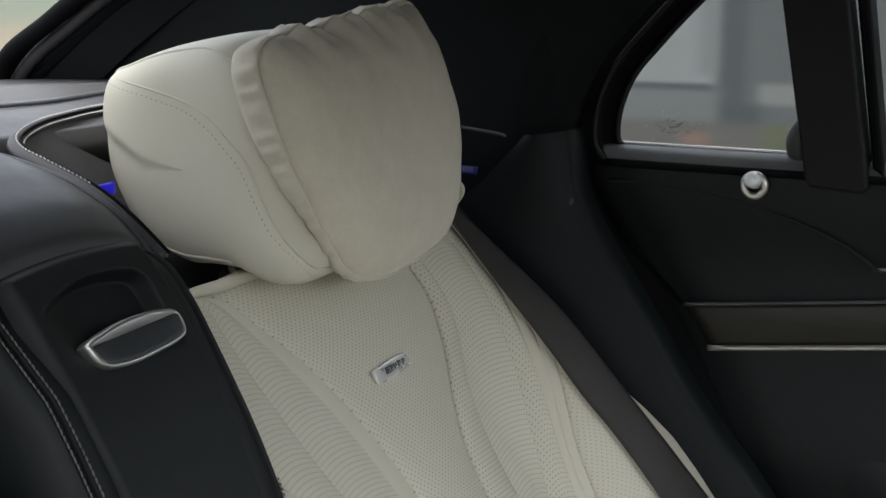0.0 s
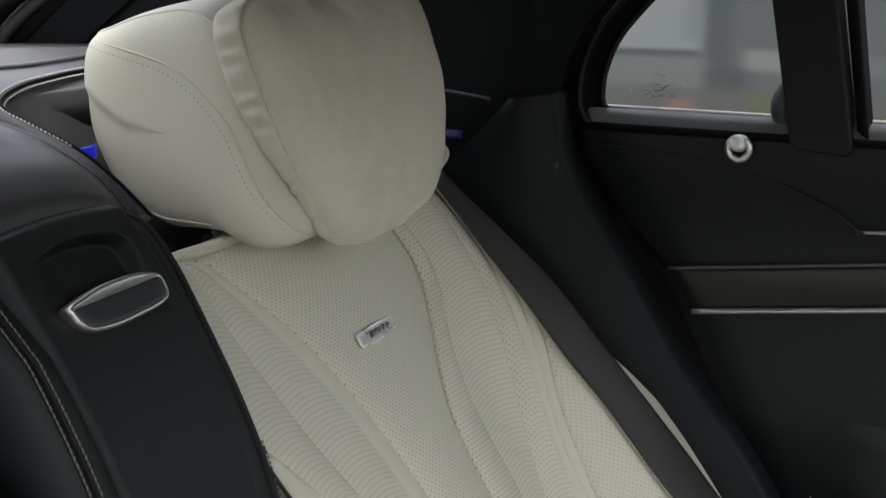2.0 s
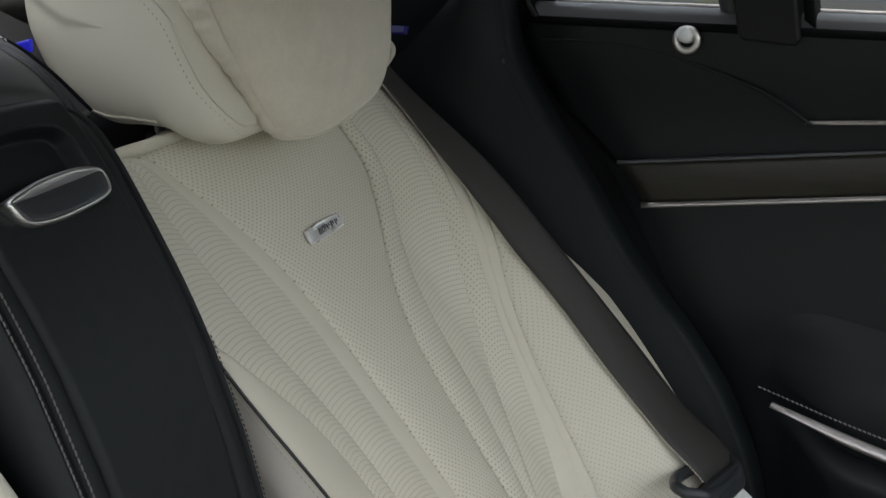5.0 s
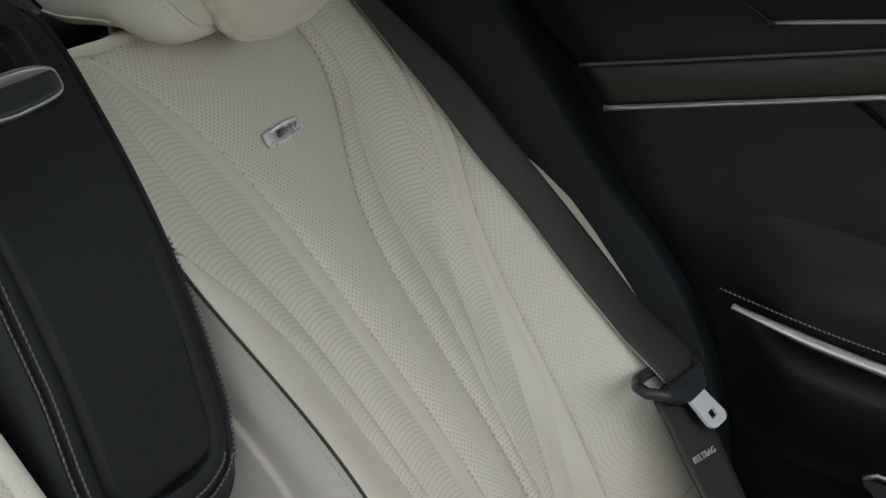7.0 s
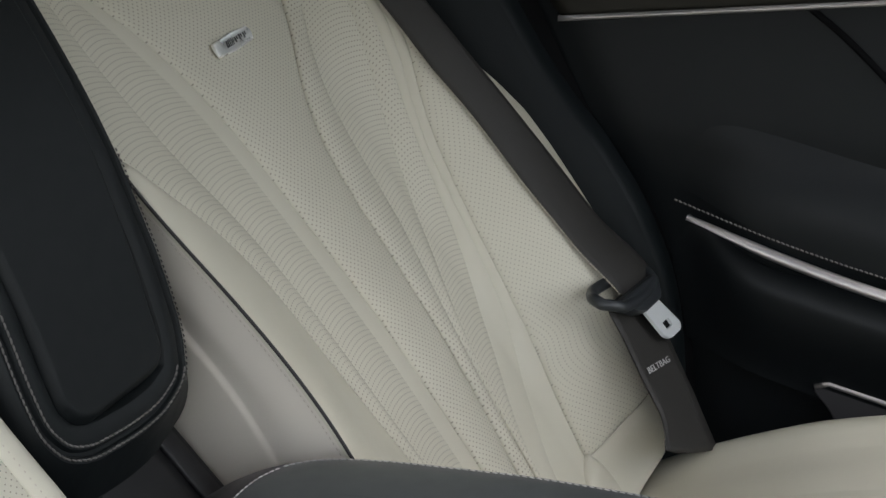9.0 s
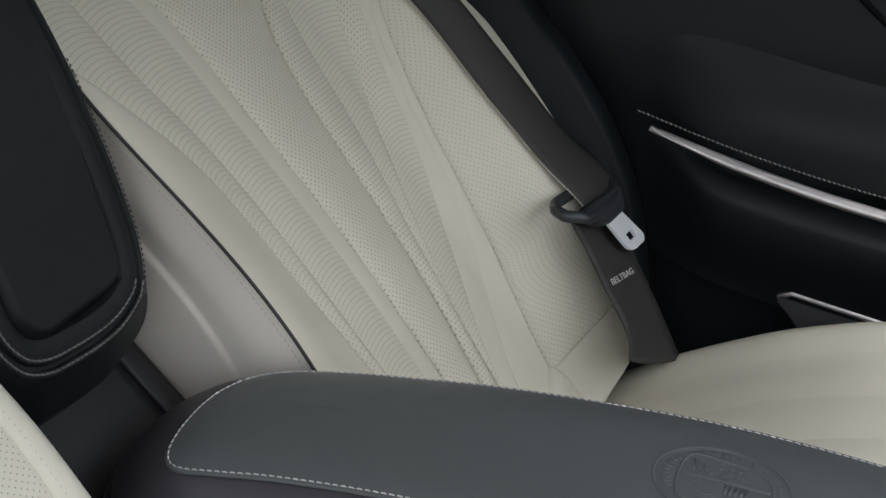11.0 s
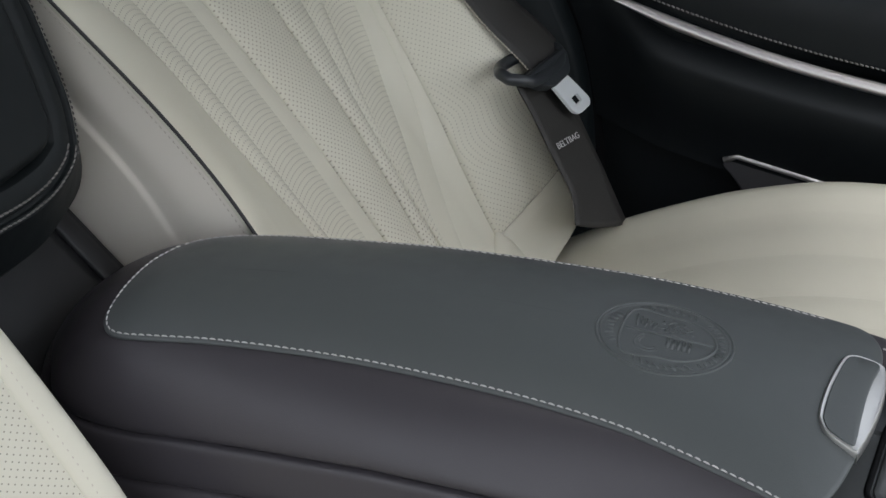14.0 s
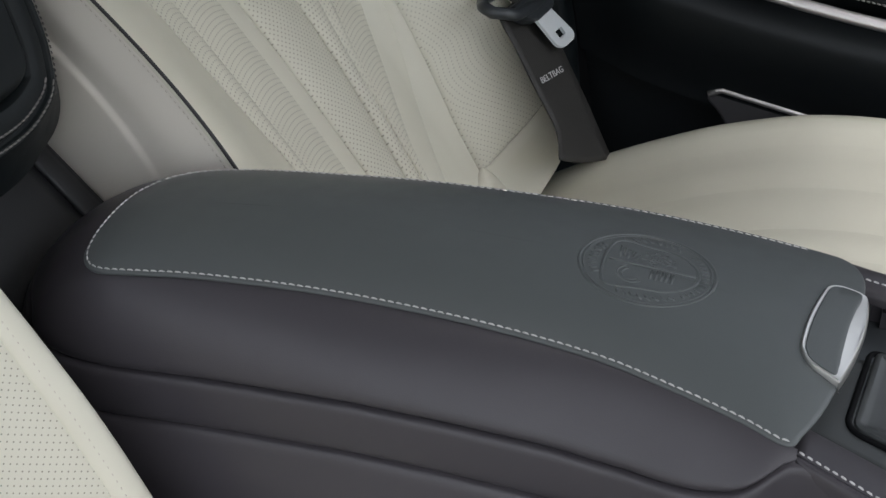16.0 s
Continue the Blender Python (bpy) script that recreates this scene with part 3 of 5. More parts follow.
    strip("flute_panel", flute_l, ridge_l if full else SEAM_A, M_PERF_ROWS if full else M_PERF_SMALL, core, 0.0032 if full else 0.0030, arc=0.0055 if full else 0.0, tucks=(0.3, 0.1), power=0.85 if full else 0.55)
    strip("bolster_band", edge_in, flute_l, M_CREAM, core, 0.0055 if full else 0.006, w0=0.062 if full else W_TOP, label="smooth cream leather bolster")
    if full:
        strip("side_panel", SEAM_C, EDGE_OUT, M_PERF_FINE, core, 0.008, w0=0.07, w1=0.5995, skew_end=-0.018, tucks=(1, 0), soft=0.7)
        strip("corner_panel", SEAM_C, EDGE_OUT, M_CREAM, core, 0.008, w0=0.6003, skew_top=-0.018, tucks=(1, 0), soft=0.7)
    # dark piping along the inner bolster with a row of thread beside it
    run = [0.062 + (0.62 - 0.062) * k / 70 for k in range(71)]
    if full:
        tube("piping", [put(edge_in(w) - 0.001, w, 0.0015) for w in run], 0.0016, M_PIPE, core, "thin dark piping")

        def side_y(w, h):
            c = CREASE(w)
            d = -h
            fold = step(0.40, 0.22, w)
            upper = 0.001 - 0.0014 * math.sin(math.pi * min(1.0, d / c)) + 0.0024 * fold * step(c - 0.026, c - 0.001, d)
            lower = 0.0003 + 0.05 * max(0.0, d - c)
            return EDGE_IN(w) + upper + (lower - upper) * step(c - 0.001, c + 0.009, d)

        def side_at_w(q, t):
            w = 0.03 + 0.63 * t
            h = -0.001 - 0.219 * q ** 1.1
            return put(side_y(w, h), w, h)

        sheet("side_face", side_at_w, 220, 70, M_CREAM_LIFTED, core, "smooth cream leather side, colour lightened for light, with a soft crease")
        stitches([put(side_y(w, -0.0078) - 0.0004, w, -0.0078) for w in run], (0.1, -1, 0.1), M_THREAD_CREAM, core, 0.0028, 0.0026, 0.0009, lift=0.0004)
        stitches([put(FLUTE_L(w) - 0.006, w, 0.004) for w in run], FRONT, M_THREAD_CREAM, core, 0.003, 0.003, 0.0011, lift=0.0003)
    else:
        stitches([put(flute_l(w) - 0.0052, w, 0.0046) for w in run], FRONT, M_THREAD_CREAM, core, 0.0026, 0.0034, 0.0012, lift=0.0003)
    if full:
        # lobe of the cushion cover tucked up between the two panels
        def lobe(s, t):
            w = 0.5935 + 0.080 * t
            lo, hi = 0.5118 - 0.085 * t ** 0.9, 0.5125 + 0.020 * t ** 0.6
            return put(lo + (hi - lo) * s, w, 0.004 + 0.011 * math.sin(math.pi * s) ** 0.7 * min(1.0, 0.25 + 3 * t) - 0.003)

        sheet("cushion_lobe", lobe, 20, 24, M_CREAM, core, "smooth leather lobe at the seat's corner")
    return core


seat_right = thing("rear_seat", "cream leather rear seat with perforated flutes and dark piping", "car seat", "rear seats")
back_right = build_backrest(seat_right, lambda p: p, False, True)

# badge: a small curved silver plate with dark bars for its mark
by, bw = 0.3585, 0.0085


def badge_at(a, b, h):
    return back(by + a, bw + b - 0.05 * a, 0.0085 + h - (26.0 * b * b + 80.0 * max(0.0, b - 0.0040) ** 2) * (h > 0))


badge_shape = round_outline([(-0.0345, -0.0076), (0.0, -0.0092), (0.0345, -0.0076), (0.0365, 0.0), (0.0345, 0.0076), (0.0, 0.0095), (-0.0345, 0.0076), (-0.0365, 0.0)], [0.002, 0.012, 0.002, 0.003, 0.002, 0.012, 0.002, 0.003], 3)
badge = slab("badge", badge_shape, lambda a, b, h: badge_at(a, b, h - 1.6 * a * a * (h > 0)), 0.006, M_STEEL, back_right, "silver metal badge", 0.0022, 3)
for k in range(5):
    wide = 0.0020 - 0.0003 * k
    slab("badge_bar", [(-0.020 + k * 0.0031 + d, q * 0.0036) for d, q in ((0, 1), (wide, 1), (wide + 0.0022, -1), (0.0022, -1))], lambda a, b, h: badge_at(a, b, 0.0064 + h - 1.6 * a * a), 0.0003, M_PIPE, badge, "", 0)
for k in range(3):
    x0 = -0.003 + 0.0088 * k
    for d, lo, hi in ((0.0, -1, 1), (0.0036, -1, 0.2)):
        slab("badge_bar", [(x0 + d + e, q * 0.0030) for e, q in ((0, hi), (0.0019, hi), (0.0029, lo), (0.0010, lo))], lambda a, b, h: badge_at(a, b, 0.0064 + h - 1.6 * a * a), 0.0003, M_PIPE, badge, "", 0)

# cushion of the right seat
CUSH_Z = smooth_curve([(0.0, 0.150), (0.06, 0.190), (0.114, 0.230), (0.189, 0.273), (0.286, 0.319), (0.378, 0.348), (0.438, 0.356), (0.50, 0.358), (0.56, 0.342), (0.60, 0.29), (0.62, 0.22)])


def cushion_at(x, y, h=0.0):
    side = step(0.16, 0.265, abs(y - 0.36))
    fall = 0.06 * step(0.235, 0.30, abs(y - 0.36))
    return Vector((x, y, CUSH_Z(x) - 0.018 * (1 - side) - fall + h))


def build_cushion(seat, move):
    cush = sheet("cushion", lambda s, t: move(cushion_at(0.02 + 0.60 * t, 0.07 + 0.58 * s)), 40, 50, M_CREAM, seat, thick=-0.16)
    lines = [0.17, 0.255, 0.335, 0.385, 0.465, 0.55]
    for a, b, m in zip(lines, lines[1:], (M_CREAM, M_CREAM, M_CREAM, M_CREAM, M_CREAM)):
        def fn(s, t, a=a, b=b):
            x = 0.03 + 0.52 * t
            return move(cushion_at(x, a + (b - a) * s, 0.001 + 0.0022 * math.sin(math.pi * s) ** 1.3 + 0.0012 * noise.noise(Vector((x * 9, (a + (b - a) * s) * 9, 4.0)))))
        sheet("cushion_flute", fn, 8, 40, m, cush, uv=lambda s, t, a=a, b=b: (a + (b - a) * s, 0.52 * t - 0.01 * (2 * s - 1) ** 2))
    return cush


build_cushion(seat_right, lambda p: p)

# headrest: a deep padded block on two posts
HR = Vector((-0.425, 0.365, 0.970))
HEAD_PROF = [Vector((x, 0, z)) for x, z in ((-0.531, 1.050), (-0.505, 1.066), (-0.45, 1.082), (-0.385, 1.088), (-0.350, 1.057), (-0.335, 0.985), (-0.319, 0.925), (-0.304, 0.886), (-0.306, 0.867), (-0.319, 0.8590), (-0.338, 0.8600), (-0.352, 0.8645), (-0.370, 0.8705), (-0.402, 0.8715), (-0.440, 0.8725), (-0.492, 0.897), (-0.530, 0.955), (-0.537, 1.010))]


def sgn(v, p):
    return math.copysign(abs(v) ** p, v)


def head_at(u, ph, grow=0.0):
    """u runs once round the side profile, ph from end to end."""
    n = len(HEAD_PROF)
    f = (u % 1.0) * n
    k, t = int(f) % n, f - int(f)
    a, b, c, d = (HEAD_PROF[(k + q - 1) % n] for q in range(4))
    p = 0.5 * (2 * b + (c - a) * t + (2 * a - 5 * b + 4 * c - d) * t * t + (3 * b - a - 3 * c + d) * t ** 3)
    cp, sp = sgn(math.cos(ph), 0.25), sgn(math.sin(ph), 0.25)
    q = (p - HR) * cp * (1 + grow)
    q.y = 0.0
    out = Vector((HR.x, HR.y, HR.z)) + q + Vector((0, sp * 0.158, -0.010 * sp * sp))
    # the wing laps over the lower part at each end
    over = out.z - (0.990 - 0.56 * (out.x + 0.512))
    lap = 0.0048 * step(-0.009, 0.004, over) * step(-0.415, -0.490, out.x) * step(0.6, 0.95, abs(sp))
    out.y += math.copysign(lap, sp)
    return out


head = sheet("headrest", lambda s, t: head_at(-s, -math.pi / 2 + math.pi * t), 156, 120, M_CREAM, seat_right, "cream leather padded headrest")
seam_1 = spline([(-0.540, 0.240, 1.052), (-0.525, 0.221, 1.049), (-0.495, 0.206, 1.042), (-0.455, 0.204, 1.0335), (-0.416, 0.204, 1.0224), (-0.389, 0.205, 1.0058), (-0.375, 0.206, 0.993), (-0.354, 0.207, 0.9714), (-0.339, 0.208, 0.9437), (-0.325, 0.211, 0.919), (-0.312, 0.218, 0.900), (-0.303, 0.232, 0.882), (-0.297, 0.25, 0.870), (-0.295, 0.29, 0.862)], 120)
seam_1 = snap(seam_1, head, 0.0)
tube("seam_welt", snap(seam_1[16:], head, -0.0006), 0.0012, M_CREAM, head, taper=lambda t: min(1.0, 0.15 + t * 8))
stitches(snap([p + Vector((-0.006, 0, -0.007)) for p in seam_1[2:]], head, 0.0007), (0.1, -1, 0.1), M_NEEDLE, head, 0.0034, 0.0024, 0.0014)
seam_2 = snap(spline([(-0.525, 0.235, 1.045), (-0.500, 0.222, 1.056), (-0.475, 0.224, 1.062), (-0.447, 0.226, 1.070), (-0.410, 0.226, 1.0720), (-0.375, 0.222, 1.060), (-0.352, 0.225, 1.04), (-0.338, 0.26, 1.02)], 60), head, 0.0004)
tube("seam_welt", seam_2, 0.0020, M_CREAM, head)
tube("seam_welt", snap(spline([(-0.485, 0.207, 0.893), (-0.450, 0.207, 0.8765), (-0.410, 0.208, 0.8730), (-0.378, 0.210, 0.8720)], 24), head, 0.0), 0.0016, M_CREAM, head)
for yy in (0.29, 0.44):
    tube("post", [(-0.425, yy, 0.80), (-0.432, yy, 0.87)], 0.007, M_CHROME, head, "chrome headrest post", 12)
    tube("post_collar", spline([(-0.425 + 0.013 * math.cos(k * 0.785), yy + 0.02 * math.sin(k * 0.785), 0.845) for k in range(9)], 24), 0.005, M_PLASTIC, head)
tube("shoulder_fold", spline([back(0.146, -0.1370, 0.002), back(0.165, -0.1350, 0.006), back(0.198, -0.1315, 0.007), back(0.243, -0.1300, 0.006), back(0.275, -0.1295, 0.002)], 24), 0.0058, M_CREAM, seat_right, "", 12, taper=lambda t: 0.25 + 0.8 * math.sin(math.pi * t))

tube("belt_guide", spline([(-0.360, 0.62, 0.9065), (-0.3455, 0.62, 0.9000), (-0.3430, 0.62, 0.889), (-0.358, 0.62, 0.868), (-0.372, 0.62, 0.850)], 20), 0.0034, M_CREAM, seat_right, "cream leather belt guide loop", 10, taper=lambda t: 0.6 + 0.4 * min(1.0, t * 5))

# pillow strapped to the front of the headrest
PIL = Vector((-0.306, -0.012, 0.97))
PIL_D = Vector((math.sin(radians(12)), 0, -math.cos(radians(12))))
PIL_N = Vector((math.cos(radians(12)), 0, math.sin(radians(12))))
pil_pts = [(0.232, -0.118), (0.290, -0.125), (0.362, -0.134), (0.429, -0.142), (0.478, -0.147), (0.515, -0.136), (0.545, -0.098), (0.560, -0.042), (0.557, 0.008), (0.543, 0.046), (0.520, 0.080), (0.488, 0.105), (0.424, 0.119), (0.364, 0.125), (0.318, 0.119), (0.290, 0.106), (0.274, 0.081), (0.256, 0.049), (0.236, 0.004), (0.221, -0.041), (0.212, -0.081), (0.214, -0.102)]
loop_pts = [Vector((y, q, 0)) for y, q in pil_pts]
PIL_OUT = []
for i in range(len(loop_pts)):
    a, b, c, d = (loop_pts[(i + k - 1) % len(loop_pts)] for k in range(4))
    for k in range(14):
        t = k / 14
        PIL_OUT.append(0.5 * (2 * b + (c - a) * t + (2 * a - 5 * b + 4 * c - d) * t * t + (3 * b - a - 3 * c + d) * t ** 3))
PIL_C = Vector((0.375, -0.005, 0))
PIL_PROF = [(0.02, 0.030), (0.24, 0.0295), (0.48, 0.0270), (0.68, 0.0220), (0.80, 0.0165), (0.88, 0.0110), (0.935, 0.0055), (0.968, 0.0003), (0.984, -0.0040), (0.992, -0.0070), (1.0, -0.0052), (1.012, -0.0085), (1.018, -0.015), (1.016, -0.024), (1.006, -0.032), (0.985, -0.0385), (0.95, -0.0425), (0.90, -0.046), (0.70, -0.049), (0.35, -0.050), (0.02, -0.050)]
PIL_RINGS = []
for (r0, h0), (r1, h1) in zip(PIL_PROF, PIL_PROF[1:]):
    many = 5 if r1 < 0.9 and h1 > 0 else 2
    PIL_RINGS += [(r0 + (r1 - r0) * k / many, h0 + (h1 - h0) * k / many) for k in range(many)]
PIL_RINGS.append(PIL_PROF[-1])


def pillow_at(o, r, h):
    p = PIL_C + (o - PIL_C) * r
    if h < -0.0085:
        # thinner towards the lower edge
        h = -0.0085 + (h + 0.0085) * (1 - 0.6 * step(-0.05, 0.10, p.y))
    rim = step(0.30, 0.85, r)
    top = -0.113 - 0.13 * (p.x - 0.21)
    below = max(0.0, p.y - top)
    drift = 0.9 * noise.noise(Vector((p.x * 20, p.y * 14, 2.0)))
    gather = math.sin((p.x - 0.55 * below) * 205 + 2.2 * drift)
    gather = math.copysign(abs(gather) ** 0.8, gather)
    slow = math.sin((p.x - 0.75 * below) * 88 + 1.7 + 2.0 * drift)
    span = step(0.235, 0.27, p.x) * step(0.56, 0.50, p.x)
    near_top = math.exp(-below / 0.017) * step(1.03, 0.99, r) if h > -0.02 else step(-0.05, -0.02, h)
    far_top = math.exp(-below / 0.042)
    dents = 0.0016 * noise.noise(Vector((p.x * 17, p.y * 17, 5.0))) + 0.0012 * noise.noise(Vector((p.x * 45 + p.y * 30, p.y * 22, 9.0)))
    bump_h = (0.0030 * gather * near_top + 0.0036 * slow * far_top * step(-0.02, 0.005, h)) * span * rim + dents * step(-0.004, 0.006, h)
    # short creases across the side band
    band = step(-0.006, -0.012, h) * step(-0.040, -0.030, h)
    crimp = band * (0.0013 * math.sin(p.y * 330 + 4 * noise.noise(Vector((p.y * 40, 1.0, 0)))) + 0.0012 * noise.noise(Vector((p.y * 60, h * 50, 3.0))))
    out = (o - PIL_C).normalized() * crimp
    lift = (0.0030 * gather * near_top + 0.0030 * slow * far_top) * span * step(0.7, 1.0, r)
    return PIL + Vector((0, p.x + out.x, 0)) + PIL_D * (p.y + out.y - lift) + PIL_N * (h + bump_h)


verts, faces = [], []
n = len(PIL_OUT)
for r, h in PIL_RINGS:
    verts += [pillow_at(o, r, h) for o in PIL_OUT]
for j in range(len(PIL_RINGS) - 1):
    for k in range(n):
        a, b = j * n + k, j * n + (k + 1) % n
        faces.append((a, a + n, b + n, b))
faces += [tuple(range(n)), tuple(range((len(PIL_RINGS) - 1) * n + n - 1, (len(PIL_RINGS) - 1) * n - 1, -1))]
pillow = thing("headrest_pillow", "soft cream suede pillow with gathered top on the headrest", "pillow")
link_mesh("cover", verts, faces, M_SUEDE, pillow)
tube("seam_cord", [pillow_at(o, 0.9945, -0.0068) for o in PIL_OUT], 0.0010, M_SUEDE, pillow, closed=True)

# ---- left-hand seat, its inner edge close to the camera ----
seat_left = thing("rear_seat", "cream leather rear seat with a perforated face, reclined", "car seat", "rear seats")
seat_left.matrix_basis = pose(0.0169, -0.0115, 0.0441, -0.525, -1.124, 0.376) @ Matrix.Scale(0.94, 4)


def to_left(p):
    return Vector((p.x + 0.03, -0.040 - p.y, p.z - 0.065))


build_backrest(seat_left, to_left, True, False)

# ---- folding centre rest between the seats ----
CP0 = Vector((-0.361, 0.0, 0.921))
CP_D = Vector((math.sin(radians(26.7)), 0, -math.cos(radians(26.7))))
CP_N = Vector((math.cos(radians(26.7)), 0, math.sin(radians(26.7))))


def rest_at(y, d, h=0.0):
    belly = 0.026 * math.sin(math.pi * min(max(d / 0.44, 0), 1))
    return CP0 + Vector((0, y, 0)) + CP_D * d + CP_N * (h + belly - 3.5 * max(0.0, 0.03 - d) ** 2 * 4)


def rest_outline(grow, top):
    pts = [(-0.113 - grow, top - 0.024), (0.0, top - 0.030), (0.085 + grow, top), (0.0945 + grow, 0.035), (0.0955 + grow, 0.065), (0.0915 + grow, 0.11), (0.087 + grow, 0.2), (0.080 + grow, 0.33), (0.0758 + grow, 0.384 + grow), (0.060 + grow, 0.4215 + grow), (0.020, 0.4345 + grow), (-0.02, 0.4345 + grow), (-0.075 - grow, 0.4270 + grow), (-0.103 - grow, 0.4135 + grow), (-0.121 - grow, 0.385), (-0.1235 - grow, 0.345), (-0.121 - grow, 0.30), (-0.1165 - grow, 0.15)]
    return round_outline(pts, [0.012, 0.03, 0.012, 0.02, 0.02, 0.03, 0.04, 0.04, 0.022, 0.022, 0.022, 0.04, 0.03, 0.02, 0.02, 0.03, 0.04, 0.05], 5)


rest = thing("centre_rest", "folded-up black leather centre armrest with a latch", "armrest")


def ring_loft(name, outline, rings, fn, material, parent, label="", cap=True):
    """Scaled copies of an outline about its middle: rings of (inset in metres, height)."""
    c = Vector((sum(p[0] for p in outline) / len(outline), sum(p[1] for p in outline) / len(outline)))
    verts, faces = [], []
    n = len(outline)
    nor = []
    for i in range(n):
        a, b = Vector(outline[i - 1]), Vector(outline[(i + 1) % n])
        d = (b - a).normalized()
        m = Vector((d.y, -d.x))
        if m.dot(Vector(outline[i]) - c) < 0:
            m = -m
        nor.append(m)
    for inset, h in rings:
        for p, m in zip(outline, nor):
            q = Vector(p) - m * inset if inset < 0.9 else c + (Vector(p) - c) * (2 - inset)
            verts.append(fn(q.x, q.y, h))
    for j in range(len(rings) - 1):
        for k in range(n):
            a, b = j * n + k, j * n + (k + 1) % n
            faces.append((a, b, b + n, a + n))
    if cap:
        verts.append(fn(c.x, c.y, rings[-1][1]))
        last = (len(rings) - 1) * n
        faces += [(last + k, last + (k + 1) % n, len(verts) - 1) for k in range(n)]
    ob = link_mesh(name, verts, faces, material, parent, label)
    bm = bmesh.new()
    bm.from_mesh(ob.data)
    bmesh.ops.recalc_face_normals(bm, faces=bm.faces)
    bm.to_mesh(ob.data)
    bm.free()
    ob.data.set_sharp_from_angle(angle=radians(32))
    return ob


body_rings = [(0.0, -0.085), (-0.006, -0.075), (-0.008, -0.03), (-0.004, -0.012), (0.0, -0.004), (0.004, -0.0006), (0.008, -0.0006), (0.0095, -0.0035), (0.0125, -0.0035), (0.014, 0.0), (0.020, 0.0012), (0.026, 0.0012), (0.031, -0.0005), (0.034, -0.0042), (0.038, -0.011), (0.046, -0.020)]


def rest_side(y, d, h):
    return rest_at(y + 0.020 * step(-0.004, -0.03, h) * step(0.28, 0.40, d) * step(0.03, 0.07, y), d + 0.031 * step(-0.004, -0.05, h) * step(0.34, 0.42, d), h)


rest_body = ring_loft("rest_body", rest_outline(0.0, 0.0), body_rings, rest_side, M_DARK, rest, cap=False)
COVER_L = smooth_curve([(-0.02, -0.093), (0.1, -0.091), (0.2, -0.090), (0.42, -0.092)])
COVER_R = smooth_curve([(-0.02, 0.065), (0.02, 0.071), (0.06, 0.0735), (0.1, 0.0695), (0.19, 0.062), (0.248, 0.055), (0.291, 0.050), (0.356, 0.0425), (0.42, 0.0395)])


def cover_at(s, t):
    """Padded face from the crease under the headboard down to its rounded lower corners."""
    d = -0.006 + 0.405 * t
    y = COVER_L(d) + (COVER_R(d) - COVER_L(d)) * s
    top = (y - 0.005) ** 2 * (1 - t)
    d += top
    qr, ql = COVER_R(d) - y, y - COVER_L(d)
    qd = 0.399 - d
    e_r = 0.024 - math.hypot(0.024 - qr, 0.024 - qd) if qr < 0.024 and qd < 0.024 else min(qr, qd)
    e_l = 0.034 - math.hypot(0.034 - ql, 0.034 - qd) if ql < 0.034 and qd < 0.034 else min(ql, qd)
    edge = min(1.0, max(0.0, min(e_r, e_l) + 0.0006) / 0.010)
    h = -0.0125 + 0.018 * (1 - (1 - edge) ** 2) - 0.006 * (1 - min(1.0, 0.405 * t / 0.007)) ** 2
    # finger recess: a crisp rounded roof, running out softly on one side
    roof = 0.0172 + 3.2 * y * y
    a, b = d - roof, 0.0487 - y
    deep = 0.015 - math.hypot(0.015 - a, 0.015 - b) if a < 0.015 and b < 0.015 else min(a, b)
    inside = step(-0.001, 0.007, deep) * step(-0.088, -0.020, y) * step(0.098, 0.066, d)
    over = max(0.0, 0.03 - d)
    return rest_at(y, d, h - 0.018 * inside + 11.0 * over * over)


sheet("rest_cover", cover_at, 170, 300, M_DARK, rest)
outer = rest_outline(0.0, 0.0)


def offset_loop(outline, inset, h, fn):
    c = Vector((sum(p[0] for p in outline) / len(outline), sum(p[1] for p in outline) / len(outline)))
    out = []
    n = len(outline)
    for i in range(n):
        d = (Vector(outline[(i + 1) % n]) - Vector(outline[i - 1])).normalized()
        m = Vector((d.y, -d.x))
        if m.dot(Vector(outline[i]) - c) < 0:
            m = -m
        q = Vector(outline[i]) - m * inset
        out.append(fn(q.x, q.y, h))
    return out + out[:1]


loop_a, loop_b = offset_loop(outer, 0.0062, 0.0002, rest_at), offset_loop(outer, 0.0160, 0.0008, rest_at)
loop_c = offset_loop(outer, 0.0015, -0.0015, rest_at)
n_o = len(outer)
left_low = [k for k in range(n_o) if outer[k][1] > 0.02 and (outer[k][0] < 0.0 or outer[k][1] > 0.405)]
right_low = [k for k in range(n_o) if outer[k][0] > 0.05 and outer[k][1] > 0.22]
for loop in (loop_a, loop_b):
    stitches([loop[k] for k in left_low] + [loop[0]], CP_N, M_THREAD_GREY, rest, 0.0052, 0.0004, 0.0018)
stitches([loop_c[k] for k in right_low], (0.5, 1, 0.2), M_THREAD_GREY, rest, 0.0030, 0.0016, 0.0022)
